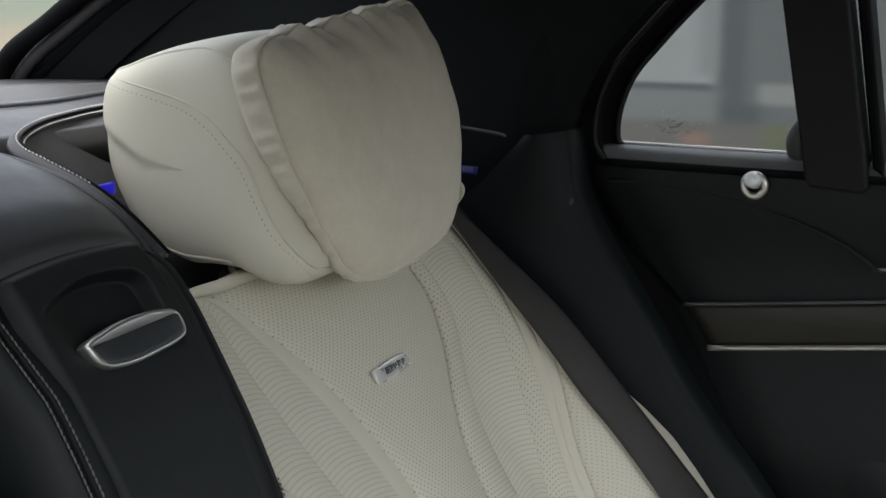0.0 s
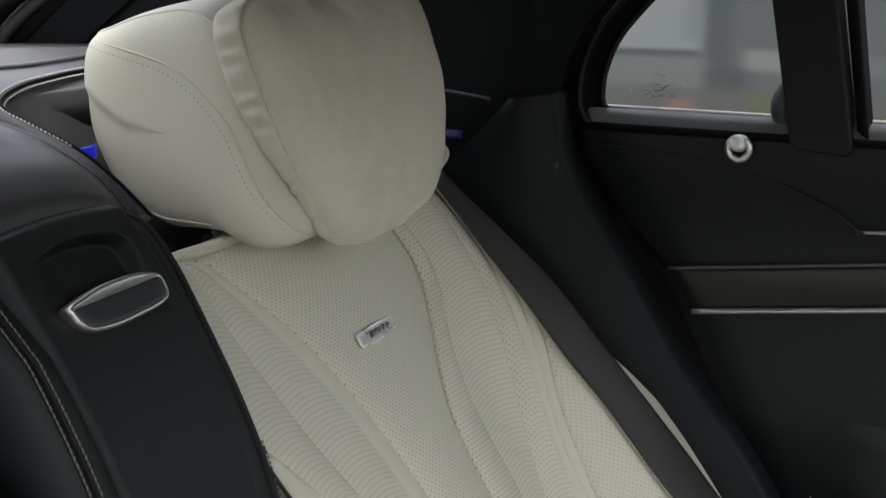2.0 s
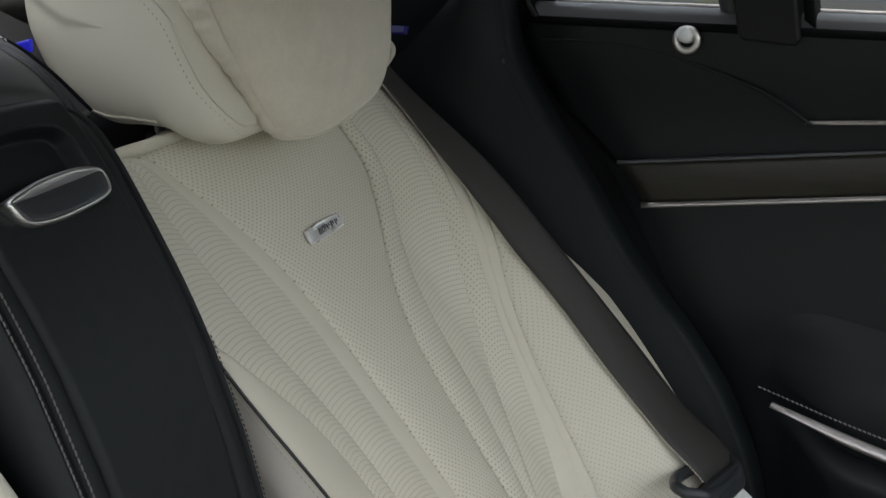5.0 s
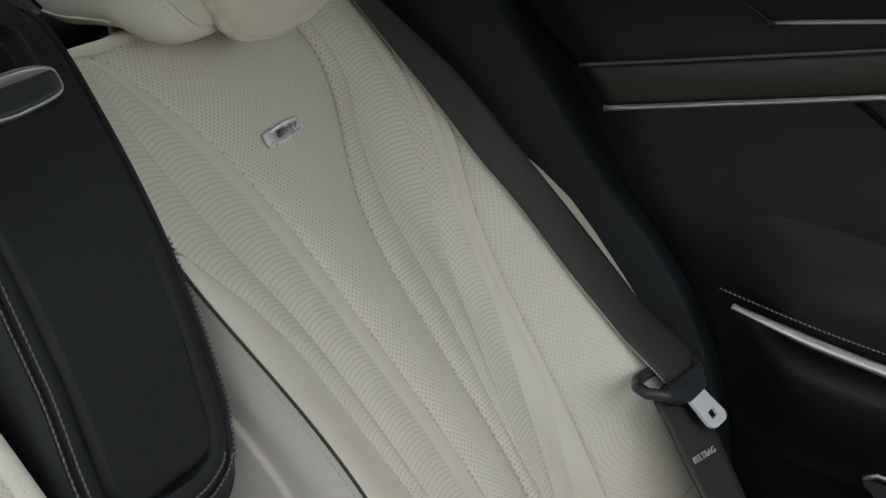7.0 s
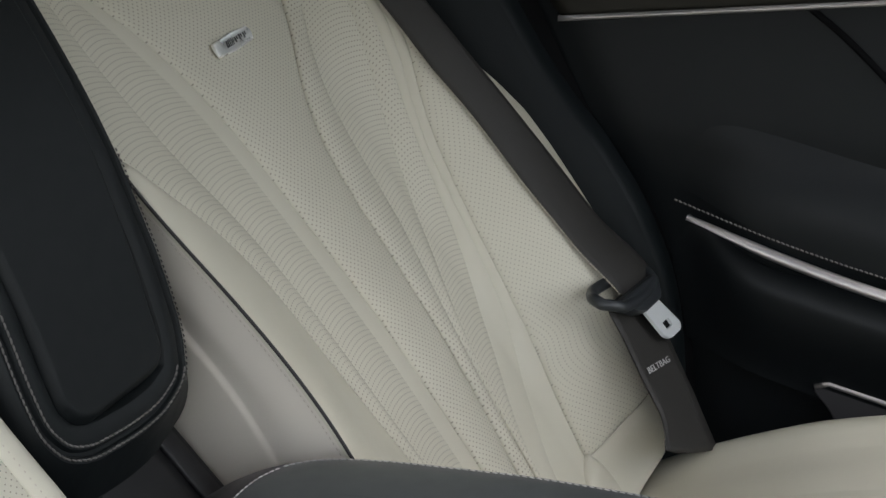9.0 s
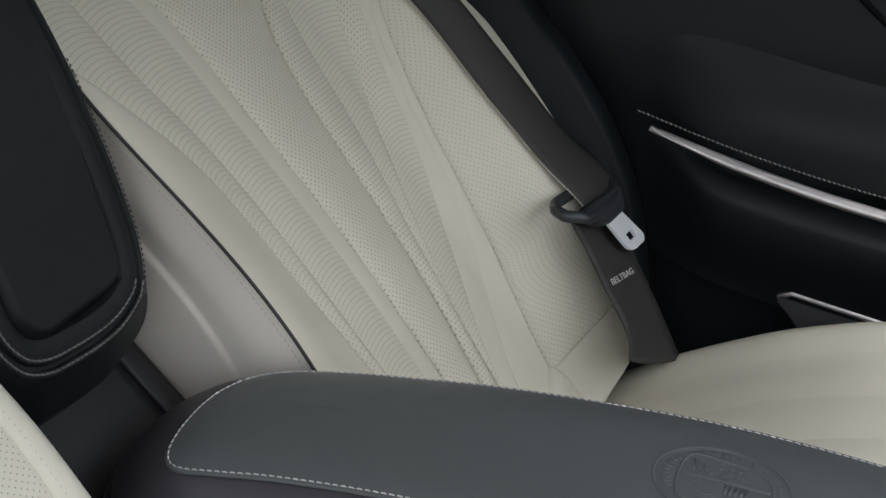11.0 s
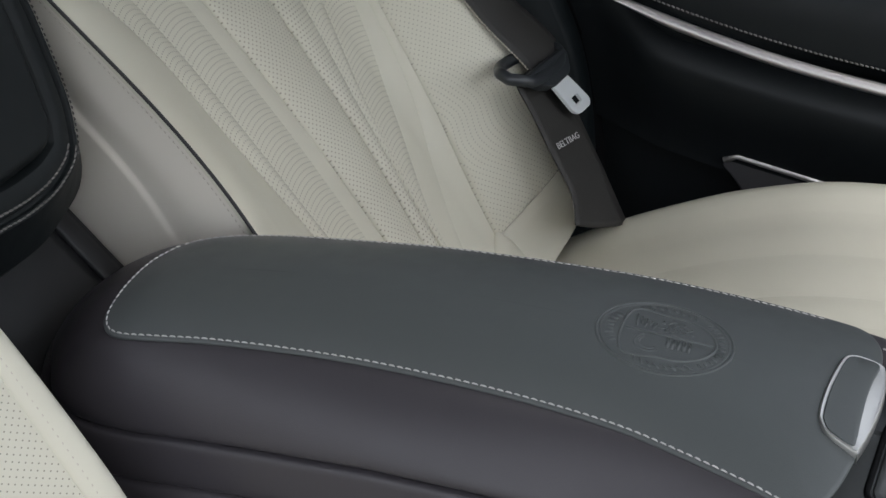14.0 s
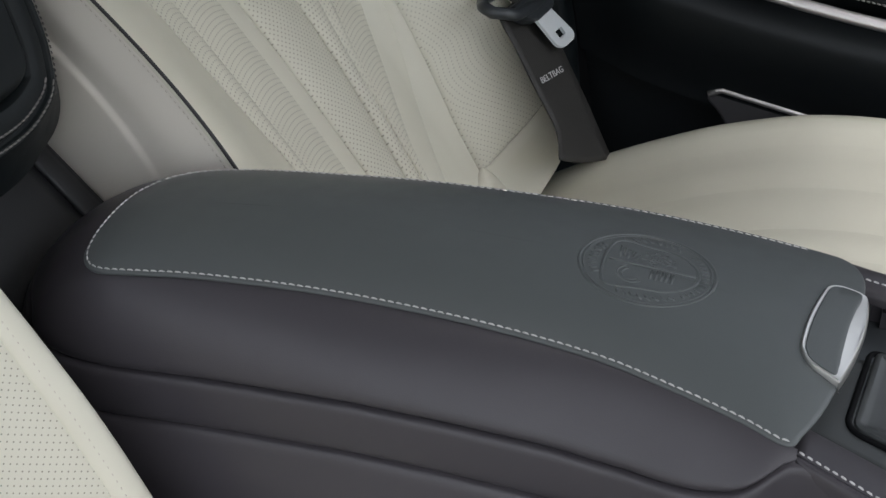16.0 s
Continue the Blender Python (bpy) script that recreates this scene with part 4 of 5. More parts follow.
# latch: finger recess and a chrome-edged pull
pull_shape = smooth_loop([(-0.056, 0.0700), (-0.038, 0.0653), (-0.016, 0.0613), (0.004, 0.0600), (0.027, 0.0604), (0.048, 0.0648), (0.0525, 0.0730), (0.0495, 0.0846), (0.041, 0.0895), (0.024, 0.0925), (-0.012, 0.0955), (-0.034, 0.0950), (-0.047, 0.0928), (-0.0535, 0.0870), (-0.0565, 0.0780)])
pull = ring_loft("latch_pull", pull_shape, [(0.0, -0.006), (-0.0004, 0.006), (0.0, 0.0098), (0.0010, 0.0112), (0.0022, 0.0114), (0.0030, 0.0108), (1.2, 0.0106), (1.5, 0.0106), (1.8, 0.0106)], rest_at, M_CHROME, rest, "chrome-rimmed latch pull")
face_shape = smooth_loop([(-0.052, 0.0735), (-0.030, 0.0722), (-0.005, 0.0708), (0.022, 0.0695), (0.046, 0.0685), (0.0485, 0.0740), (0.0455, 0.0830), (0.038, 0.0870), (0.022, 0.0898), (-0.012, 0.0925), (-0.033, 0.0922), (-0.045, 0.0902), (-0.050, 0.0850), (-0.0525, 0.0790)])
ring_loft("latch_face", face_shape, [(0.0, 0.0100), (0.0002, 0.0118), (0.0010, 0.0122), (1.3, 0.0123), (1.7, 0.0123)], rest_at, M_PLASTIC, pull)

# padded top behind the centre rest
DOME_Z = smooth_curve([(-0.62, 0.995), (-0.55, 0.992), (-0.50, 0.984), (-0.45, 0.972), (-0.40, 0.950), (-0.365, 0.922), (-0.345, 0.895)])


def dome_at(s, t):
    y = -0.135 + 0.225 * s
    x = -0.62 + (0.2565 + 0.45 * (y - 0.005) ** 2) * t
    e = abs(2 * s - 1)
    return Vector((x, y, DOME_Z(x) - 0.016 * e ** 5 - 0.10 * max(0, e - 0.97) / 0.03 * 0.3 + 0.010 * (1 - e * e) - 0.016 * step(0.955, 1.0, t) ** 2))


dome = thing("centre_headboard", "black leather padded top between the rear seats, base lifted for sheen", "seat top")
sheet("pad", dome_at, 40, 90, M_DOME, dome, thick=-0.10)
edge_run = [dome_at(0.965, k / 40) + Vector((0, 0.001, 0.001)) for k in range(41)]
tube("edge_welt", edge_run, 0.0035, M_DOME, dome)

# ---- parcel shelf with a stitched pocket rim and a speaker ----
shelf = thing("parcel_shelf", "charcoal leather parcel shelf with pale double stitching", "shelf")


def shelf_at(s, t):
    x = -0.565 - 0.62 * t
    y = -0.66 + 1.36 * s
    return Vector((x, y, 0.990 + 0.012 * step(0.0, 0.12, t) - 0.010 * t))


sheet("shelf_top", shelf_at, 40, 40, M_SHELF, shelf, thick=0.04)
SHELF_LINE = [(-0.745, 0.20, 1.003), (-0.722, 0.25, 1.003), (-0.710, 0.32, 1.003), (-0.724, 0.39, 1.003), (-0.746, 0.47, 1.003), (-0.78, 0.60, 1.003)]
rim = spline([(-0.36, 0.094, 0.902), (-0.40, 0.094, 0.932), (-0.44, 0.096, 0.953), (-0.49, 0.097, 0.970), (-0.525, 0.101, 0.980), (-0.548, 0.118, 0.988), (-0.560, 0.152, 0.996), (-0.586, 0.217, 0.998), (-0.615, 0.327, 0.999), (-0.67, 0.64, 0.998)], 90)
tube("pocket_rim", rim, 0.007, M_SHELF, shelf, "", 10)
tube("rim_cord", [p + Vector((0.0055, 0.003, 0.0052)) for p in rim], 0.0016, M_RUBBER, shelf)
tube("shelf_step", spline(SHELF_LINE, 20), 0.003, M_RAIL, shelf)
rim_n = Vector((0.5, -0.4, 0.9))
stitches([p + Vector((0.0018, 0.001, 0.0074)) for p in rim[20:]], rim_n, M_THREAD, shelf, 0.0036, 0.0014, 0.0016)
stitches([p + Vector((0.0078, 0.004, 0.0018)) for p in rim[20:]], rim_n, M_THREAD, shelf, 0.0036, 0.0014, 0.0016)


def pocket_wall(s, t):
    p = rim[int(round(s * (len(rim) - 1)))]
    return p + Vector((0.004 + (0.03 + 0.06 * step(0.50, 0.75, s)) * t, 0.004 + 0.01 * t, -0.002 - 0.15 * t))


sheet("pocket_wall", pocket_wall, 90, 8, M_SHELF, shelf)
sheet("pocket_floor", lambda s, t: (-0.56 + 0.12 * s, 0.09 + 0.60 * t, 0.90 - 0.06 * s), 8, 8, M_TRAY, shelf)
light_strip = thing("ambient_light", "glowing blue light strip in the shelf pocket", "light")
sheet("strip", lambda s, t: (-0.470 + 0.036 * t, 0.122, 0.940 + 0.009 * t + 0.011 * s), 4, 10, M_BLUE, light_strip, thick=0.003)
light_far = thing("ambient_light", "faint blue light strip beside the belt guide", "light")
sheet("strip", lambda s, t: (-0.385 + 0.038 * t, 0.668 + 0.004 * s, 0.905 + 0.009 * s), 4, 6, M_BLUE_DIM, light_far, thick=0.003)
speaker = thing("speaker_grille", "fine black metal speaker grille on the shelf", "speaker")


def grille_at(s, t):
    a, b = 2 * s - 1, 2 * t - 1
    x, y = a * math.sqrt(1 - b * b / 2), b * math.sqrt(1 - a * a / 2)
    return Vector((-0.86 + 0.12 * x, 0.43 + 0.22 * y, 0.9945 + 0.012 * (1 - (x * x + y * y))))


sheet("mesh", grille_at, 30, 30, M_GRILLE, speaker, uv=lambda s, t: (0.24 * s, 0.44 * t), thick=0.004)
tube("bezel", [grille_at(0.5 + 0.5 * max(-1, min(1, 1.414 * math.cos(k * 0.0628))), 0.5 + 0.5 * max(-1, min(1, 1.414 * math.sin(k * 0.0628)))) for k in range(100)], 0.0035, M_PLASTIC, speaker, closed=True)

# ---- rear pillar, rear window frame ----
PIL_EDGE = smooth_curve([(0.88, -1.25), (1.0, -1.05), (1.07, -0.94), (1.11, -0.86), (1.2, -0.66), (1.32, -0.40)])


PIL_FRONT = smooth_curve([(0.88, -0.245), (0.958, -0.248), (1.02, -0.228), (1.074, -0.186), (1.114, -0.14), (1.2, -0.03), (1.32, 0.12)])


def pillar_at(s, t):
    z = 0.88 + 0.44 * t
    x0, x1 = PIL_EDGE(z), PIL_FRONT(z)
    return Vector((x0 + (x1 - x0) * s, 0.70 - 0.06 * step(1.0, 1.3, z) + 0.02 * s, z))


tagged(sheet("wall_pillar", pillar_at, 20, 20, M_ALC, thick=0.02), "black suede rear pillar trim", "pillar", kind="structure")
rear_frame = thing("rear_window_frame", "dark grey moulded frame of the rear window", "window frame", kind="structure")
for off, r, m in ((0.0, 0.012, M_RUBBER), (0.03, 0.010, M_SHELF), (0.062, 0.013, M_RUBBER)):
    tube("frame_moulding", spline([(-1.19 + off, 0.70 - off * 0.3, 0.93), (-1.045 - off * 0.9, 0.685 - off * 0.6, 1.015), (-0.95 - off * 0.9, 0.68 - off * 0.6, 1.076), (-0.86 - off * 0.9, 0.672 - off * 0.6, 1.125), (-0.66 - off, 0.66 - off, 1.21)], 40), r, m, rear_frame, "", 10)

frame_mid = spline([(-1.19, 0.70, 0.93), (-1.07, 0.675, 1.015), (-0.975, 0.668, 1.076), (-0.885, 0.66, 1.125), (-0.69, 0.645, 1.21)], 40)
sheet("frame_plate", lambda s, t: frame_mid[int(round(s * 40))] + Vector((0.13 - 0.175 * t, 0.020 - 0.03 * t, -0.004)), 40, 6, M_ALC, rear_frame)

# ---- right rear door ----
DY = 0.75
door = thing("door_1", "black leather rear door with veneer strip and silver trim", "door", kind="structure")
DOOR_REAR = smooth_curve([(0.0, 0.12), (0.30, 0.085), (0.371, 0.065), (0.483, 0.025), (0.614, -0.058), (0.746, -0.133), (0.85, -0.207), (0.93, -0.246), (0.94, -0.25)])


def door_at(s, t):
    z = 0.0 + 0.925 * t
    x0 = DOOR_REAR(z)
    x = x0 + (1.1 - x0) * s
    return Vector((x, door_y(x, z) + 0.012 * step(0.06, 0.0, s), z))


def door_y(x, z):
    """Depth of the door's skin: swelling towards the grip and below it."""
    return DY - 0.015 * step(0.75, 0.55, z) * step(0.46, 0.60, z) - 0.040 * step(0.56, 0.47, z) * step(0.40, 0.45, z) * step(0.06, 0.18, x - DOOR_REAR(z)) - 0.012 * step(0.80, 0.9, z)


sheet("door_panel", door_at, 60, 110, M_DOOR, door, thick=0.05)


def on_door(x, z, out=0.0):
    return Vector((x, DY - out, z))


def door_strip(name, x0, x1, lo, hi, out, material, label="", depth=0.006):
    def fn(s, t):
        x = x0(t) + (x1 - x0(t)) * s
        z = lo(x) + (hi(x) - lo(x)) * t
        return on_door(x, z, out + depth * math.sin(math.pi * t) * min(1.0, s * 40))
    return sheet(name, fn, 60, 8, material, door, label, thick=0.004)


def line(p, q):
    return lambda x: p[1] + (q[1] - p[1]) * (x - p[0]) / (q[0] - p[0])


lo_t, hi_t = line((-0.07, 0.708), (0.30, 0.757)), line((-0.105, 0.755), (0.162, 0.789))
door_strip("veneer_strip", lambda t: -0.070 - 0.035 * t, 0.9, lo_t, hi_t, 0.006, M_WOOD, "dark veneer strip", 0.003)
door_strip("silver_strip", lambda t: -0.073, 0.9, lambda x: lo_t(x) - 0.0045, lambda x: lo_t(x) + 0.0025, 0.010, M_SILVER, "silver trim line", 0.004)
door_strip("silver_strip", lambda t: -0.105, 0.9, lambda x: hi_t(x) - 0.001, lambda x: hi_t(x) + 0.0035, 0.009, M_RAIL, "", 0.003)
mid_l = line((0.115, 0.821), (0.206, 0.828))
door_strip("silver_strip", lambda t: 0.113, 0.9, lambda x: mid_l(x) - 0.002, lambda x: mid_l(x) + 0.002, 0.006, M_SILVER, "thin silver trim line", 0.003)
tube("upper_seam", [on_door(x, z, 0.0105) for x, _, z in spline([(-0.2036, 0, 0.8998), (-0.1537, 0, 0.8997), (-0.0845, 0, 0.8945), (-0.0308, 0, 0.8839), (0.0281, 0, 0.867), (0.0794, 0, 0.8456), (0.1225, 0, 0.8178)], 40)], 0.0022, M_DARK, door)
tube("lower_gap", [on_door(x, z, DY - door_y(x, z) + 0.0015) for x, _, z in spline([(0.21, 0, 0.744), (0.26, 0, 0.708), (0.34, 0, 0.64), (0.42, 0, 0.58)], 20)], 0.004, M_RUBBER, door)
# window sill rail
sill = sheet("sill_rail", lambda s, t: (-0.222 + 1.2 * s, DY + 0.012 - 0.022 * math.cos(t * math.pi), 0.924 + 0.018 * math.sin(t * math.pi) ** 0.6), 30, 8, M_RAIL, door, "dull grey window rail")
tube("rail_bead", [(-0.205 + 1.1 * k / 20, DY + 0.020, 0.9425) for k in range(21)], 0.0028, M_SILVER, door, "thin silver bead")
tube("sill_lip", [(-0.225 + 1.2 * k / 20, DY - 0.012, 0.922) for k in range(21)], 0.005, M_RUBBER, door)
# grip with silver underline and a stitched edge
grip = lambda x: 0.514 - 0.30 * (x - 0.087) + 0.30 * max(0, x - 0.13) ** 2
GY = 0.05


def grip_at(s, t):
    x = 0.060 + 0.9 * s
    z = grip(x + 0.012) + 0.006 + 0.15 * t - 0.03 * t * t
    skin = DY - door_y(x, z) - 0.003
    return on_door(x, z, skin + (GY - skin) * (1 - t * t) ** 1.6 * step(0.0, 0.22, s))


sheet("door_grip", grip_at, 60, 20, M_DOOR, door, "padded black leather door grip")
stitches([on_door(0.087 + 0.6 * k / 60, grip(0.087 + 0.6 * k / 60) + 0.003, GY + 0.002) for k in range(61)], (0, -1, 0.4), M_THREAD_GREY, door, 0.0045, 0.0012, 0.0022, lift=0.001)
sheet("grip_trim", lambda s, t: on_door(0.104 + 0.8 * s, 0.497 - (0.003 + 0.012 * min(1, s * 9) ** 0.6) * t - 0.28 * 0.8 * s + 0.24 * max(0, 0.8 * s - 0.03) ** 2, GY * (0.80 + 0.20 * step(0.0, 0.3, s)) + 0.004 + 0.008 * math.sin(math.pi * t)), 50, 8, M_SILVER, door, "bright silver trim under the grip", thick=-0.004)


def under_at(s, t):
    """Slot below the trim, then the swelling lower panel that falls back towards the floor."""
    swell = math.sin(math.pi / 2 * min(1.0, t / 0.22)) ** 0.8 * (1 - 0.75 * step(0.22, 1.0, t))
    x, z = 0.080 + 0.85 * s, grip(0.085 + 0.8 * s) - 0.030 - 0.16 * t
    skin = DY - door_y(x, z) - 0.003
    return on_door(x, z, skin + (0.010 + 0.046 * swell - skin) * step(0.0, 0.14, s))


sheet("grip_under", under_at, 40, 24, M_DOOR, door, "swelling black leather lower panel")
# speaker plate low on the door
slab("speaker_plate", round_outline([(0.262, 0.286), (0.285, 0.299), (0.60, 0.235), (0.60, 0.12), (0.33, 0.20), (0.28, 0.27)], 0.012, 4), lambda a, b, h: on_door(a, b, 0.015 + h), 0.008, M_SHELF, door, "grey speaker plate")
tube("plate_edge", [on_door(x, z, 0.024) for x, z in ((0.268, 0.291), (0.284, 0.2985), (0.36, 0.284), (0.60, 0.237))], 0.004, M_SILVER, door)
# lock button
knob = Vector((-0.023, DY - 0.020, 0.908))
tube("lock_ring", [knob + Vector((0.0125 * math.cos(k * 0.2618), 0.0, 0.0125 * math.sin(k * 0.2618))) for k in range(24)], 0.0042, M_CHROME, door, "satin chrome lock button", 12, closed=True)
tube("lock_button", [knob + Vector((0, 0.012, 0.004)), knob + Vector((0, -0.004, 0.006)), knob + Vector((0, -0.010, 0.0075)), knob + Vector((0, -0.014, 0.0085)), knob + Vector((0, -0.0155, 0.009))], 0.0092, M_PLATE, door, "", 24, taper=lambda t: 1.0 if t < 0.7 else (0.93 if t < 0.9 else 0.6))

# window frame, glass and the bar between the panes
win = thing("window_1", "rear door window in a black frame with a dark division bar", "window", kind="structure")
FR = spline([(-0.194, 0, 0.937), (-0.203, 0, 0.951), (-0.200, 0, 0.986), (-0.183, 0, 1.027), (-0.149, 0, 1.068), (-0.106, 0, 1.114), (-0.05, 0, 1.165), (0.05, 0, 1.21), (0.25, 0, 1.25), (0.6, 0, 1.27)], 80)


def win_frame(s, t):
    p = FR[int(round(s * 80))]
    q = FR[min(80, int(round(s * 80)) + 1)] - FR[max(0, int(round(s * 80)) - 1)]
    m = Vector((-q.z, 0, q.x)).normalized()
    return Vector((p.x, 0.768 - 0.028 * step(0, 0.5, t), p.z)) + m * (0.046 * t + 0.006 * math.sin(t * math.pi * 3))


sheet("frame", win_frame, 80, 14, M_RUBBER, win, "black rubber and plastic window frame")
tube("frame_bead", [Vector((p.x, 0.764, p.z)) for p in FR], 0.004, M_BAR, win)
tube("frame_bead", [win_frame(k / 80, 0.55) + Vector((0, -0.002, 0)) for k in range(81)], 0.0035, M_BAR, win)
sheet("surround", lambda s, t: win_frame(s, 1.0) + Vector((-0.06 * t, -0.012 - 0.02 * t, 0.05 * t * s)), 80, 6, M_ALC, win)
glass = slab("pane", [(-0.215, 0.93), (0.6, 0.93), (0.6, 1.28), (-0.02, 1.20), (-0.20, 1.03)], lambda a, b, h: Vector((a, 0.782 + h, b)), 0.004, M_GLASS, win, "clear window glass", 0)
glass.visible_shadow = False
# small dark flecks set on the pane to stand for reflected plants
rs_g = random.Random(11)
bm = bmesh.new()
for k in range(70):
    cx_g, cz_g = -0.140 + rs_g.gauss(0, 0.014), 0.966 + rs_g.gauss(0, 0.0075)
    wd, ht = rs_g.uniform(0.0006, 0.0020), rs_g.uniform(0.0004, 0.0010)
    ring_g = [bm.verts.new((cx_g + wd * math.cos(a * 1.0472), 0.7815, cz_g + ht * math.sin(a * 1.0472) + 0.3 * ht * rs_g.random())) for a in range(6)]
    bm.faces.new(ring_g)
M_SPECK, _, _ = node_mat("dark_speck", (0.17, 0.17, 0.16), 0.9)
part("reflection_specks", bm, M_SPECK, win, "small dark specks on the glass in place of plant reflections", smooth=False)
bar_y = 0.722
bar = slab("division_bar", [(-0.0115, 1.178), (0.0355, 0.919), (0.0415, 0.912), (0.099, 0.908), (0.1045, 0.9145), (0.0615, 1.178)], lambda a, b, h: Vector((a, bar_y + 0.04 - h, b)), 0.04, M_BAR, win, "black plastic division bar", 0.003)
slab("division_channel", [(0.070, 1.18), (0.078, 1.115), (0.105, 0.935), (0.119, 0.925), (0.092, 1.115), (0.083, 1.18)], lambda a, b, h: Vector((a, bar_y + 0.05 - h, b)), 0.035, M_RUBBER, win, "", 0.004)
tube("guide_cap", [(0.030 - 0.012 * math.sin(k * math.pi / 12), bar_y + 0.035, 0.925 + 0.062 * k / 12) for k in range(13)], 0.014, M_PLASTIC, win, "", 12, taper=lambda t: 0.4 + 0.6 * math.sin(math.pi * (0.1 + 0.8 * t)))

# dark side trim between seat and door: a padded shoulder falling to the sill
trim = thing("side_bolster", "black leather side bolster between seat and door", "trim", kind="structure")
EDGE_1 = spline([(-0.250, 0.700, 0.960), (-0.2445, 0.700, 0.925), (-0.2373, 0.700, 0.8853), (-0.2162, 0.700, 0.8426), (-0.1864, 0.700, 0.7974), (-0.1495, 0.700, 0.743), (-0.0981, 0.700, 0.6635), (-0.0550, 0.700, 0.6078), (-0.0127, 0.700, 0.5597), (0.045, 0.700, 0.470), (0.085, 0.700, 0.36), (0.11, 0.700, 0.15)], 72)
EDGE_2 = spline([(-0.2386, 0.750, 0.950), (-0.2160, 0.750, 0.9182), (-0.2077, 0.750, 0.8772), (-0.1919, 0.750, 0.8297), (-0.1547, 0.750, 0.7947), (-0.1254, 0.750, 0.7663), (-0.0815, 0.750, 0.7157), (-0.0234, 0.750, 0.6399), (0.0351, 0.750, 0.5373), (0.085, 0.750, 0.43), (0.125, 0.750, 0.32), (0.16, 0.750, 0.12)], 72)
EDGE_0 = spline([(-0.2897, 0.680, 0.9555), (-0.3000, 0.678, 0.9430), (-0.3117, 0.676, 0.9306), (-0.3493, 0.672, 0.8904), (-0.3802, 0.668, 0.8601), (-0.36, 0.668, 0.80), (-0.30, 0.668, 0.70), (-0.25, 0.668, 0.60), (-0.20, 0.668, 0.52), (-0.15, 0.668, 0.43), (-0.10, 0.668, 0.32), (-0.06, 0.668, 0.12)], 72)


def run_at(points, t):
    f = min(t * 72, 71.999)
    return points[int(f)].lerp(points[int(f) + 1], f - int(f))


def side_at(s, t):
    """Padded leather from behind the belt to a rounded edge beside the door."""
    a, b = run_at(EDGE_0, t), run_at(EDGE_1, t)
    if s < 0.75:
        k = s / 0.75
        return a.lerp(b, k) + Vector((0, 0.010 * k - 0.016 * math.sin(math.pi * k * 0.92), 0))
    k = (s - 0.75) / 0.25
    return b + Vector((0.012 * math.sin(math.pi / 2 * k), 0.010 - 0.004 * math.sin(math.pi * 0.92) + 0.030 * (1 - math.cos(math.pi / 2 * k)), 0.004 * k))


sheet("pad", side_at, 36, 72, M_TRIM, trim, "black leather padded edge")
sheet("seal", lambda s, t: run_at(EDGE_1, t).lerp(run_at(EDGE_2, t), 1.12 * s) + Vector((0, 0.028 * (1 - s) + 0.016 * math.sin(math.pi * s), 0)), 14, 72, M_RUBBER, trim, "black rubber door seal")
sheet("pocket_back", lambda s, t: (-0.62 + 0.36 * s, 0.715, 0.62 + 0.34 * t), 4, 4, M_ALC, trim)
sheet("body_side", lambda s, t: (-0.66 + 0.95 * s, 0.805, -0.05 + 0.965 * t), 6, 6, M_ALC, trim, thick=0.01)
slab("button", round_outline([(-0.2420, 0.872), (-0.2340, 0.872), (-0.2340, 0.880), (-0.2420, 0.880)], 0.003, 4), lambda a, b, h: Vector((a, 0.703 - h, b)), 0.004, M_PLASTIC, trim, "", 0.001)
tube("shelf_edge", spline([(-0.46, 0.672, 0.966), (-0.387, 0.672, 0.963), (-0.325, 0.672, 0.957), (-0.312, 0.675, 0.954)], 16), 0.0020, M_RAIL, trim)

# ---- seat belt ----
belt = thing("seat_belt", "dark brown-black seat belt webbing across the seat", "seat belt")
b_l = smooth_curve([(-0.16, 0.603), (-0.095, 0.589), (-0.029, 0.575), (0.052, 0.570), (0.118, 0.570), (0.19, 0.580), (0.295, 0.587), (0.398, 0.599), (0.451, 0.601), (0.478, 0.603)])
b_r = smooth_curve([(-0.16, 0.637), (-0.09, 0.618), (0.0, 0.607), (0.1, 0.603), (0.154, 0.611), (0.236, 0.626), (0.301, 0.644), (0.403, 0.666), (0.471, 0.685), (0.478, 0.686)])


def flat_back(y, w, h):
    return BASE + Vector((0, y, 0)) + DOWN * w + FRONT * h


def belt_at(s, t):
    w = -0.16 + 0.638 * t
    y = b_l(w) + (b_r(w) - b_l(w)) * s
    a, b = bolster(b_l(w), w), bolster(b_r(w), w)
    return flat_back(y, w - 0.012 * (s - 0.5), a + (b - a) * s + 0.014 + 0.004 * math.sin(math.pi * s) + 0.012 * step(0.38, 0.47, w))


sheet("webbing", belt_at, 8, 80, M_WEB, belt, thick=0.002)
for s in (0.0, 1.0):
    stitches([belt_at(s, k / 80) for k in range(81)], FRONT - Vector((0, 0.6, 0)), M_THREAD_CREAM if s < 0.5 else M_SHELF, belt, 0.0040, 0.0003, 0.0017, name="belt_edge", lift=0.0010)


LAP_L = smooth_curve([(0.45, 0.565), (0.4728, 0.551), (0.5008, 0.548), (0.5488, 0.5345), (0.5958, 0.5255), (0.6112, 0.512), (0.6164, 0.494), (0.70, 0.42)], 0.004)
LAP_R = smooth_curve([(0.45, 0.675), (0.50, 0.664), (0.5435, 0.650), (0.5733, 0.640), (0.6086, 0.629), (0.6643, 0.607), (0.70, 0.595)])


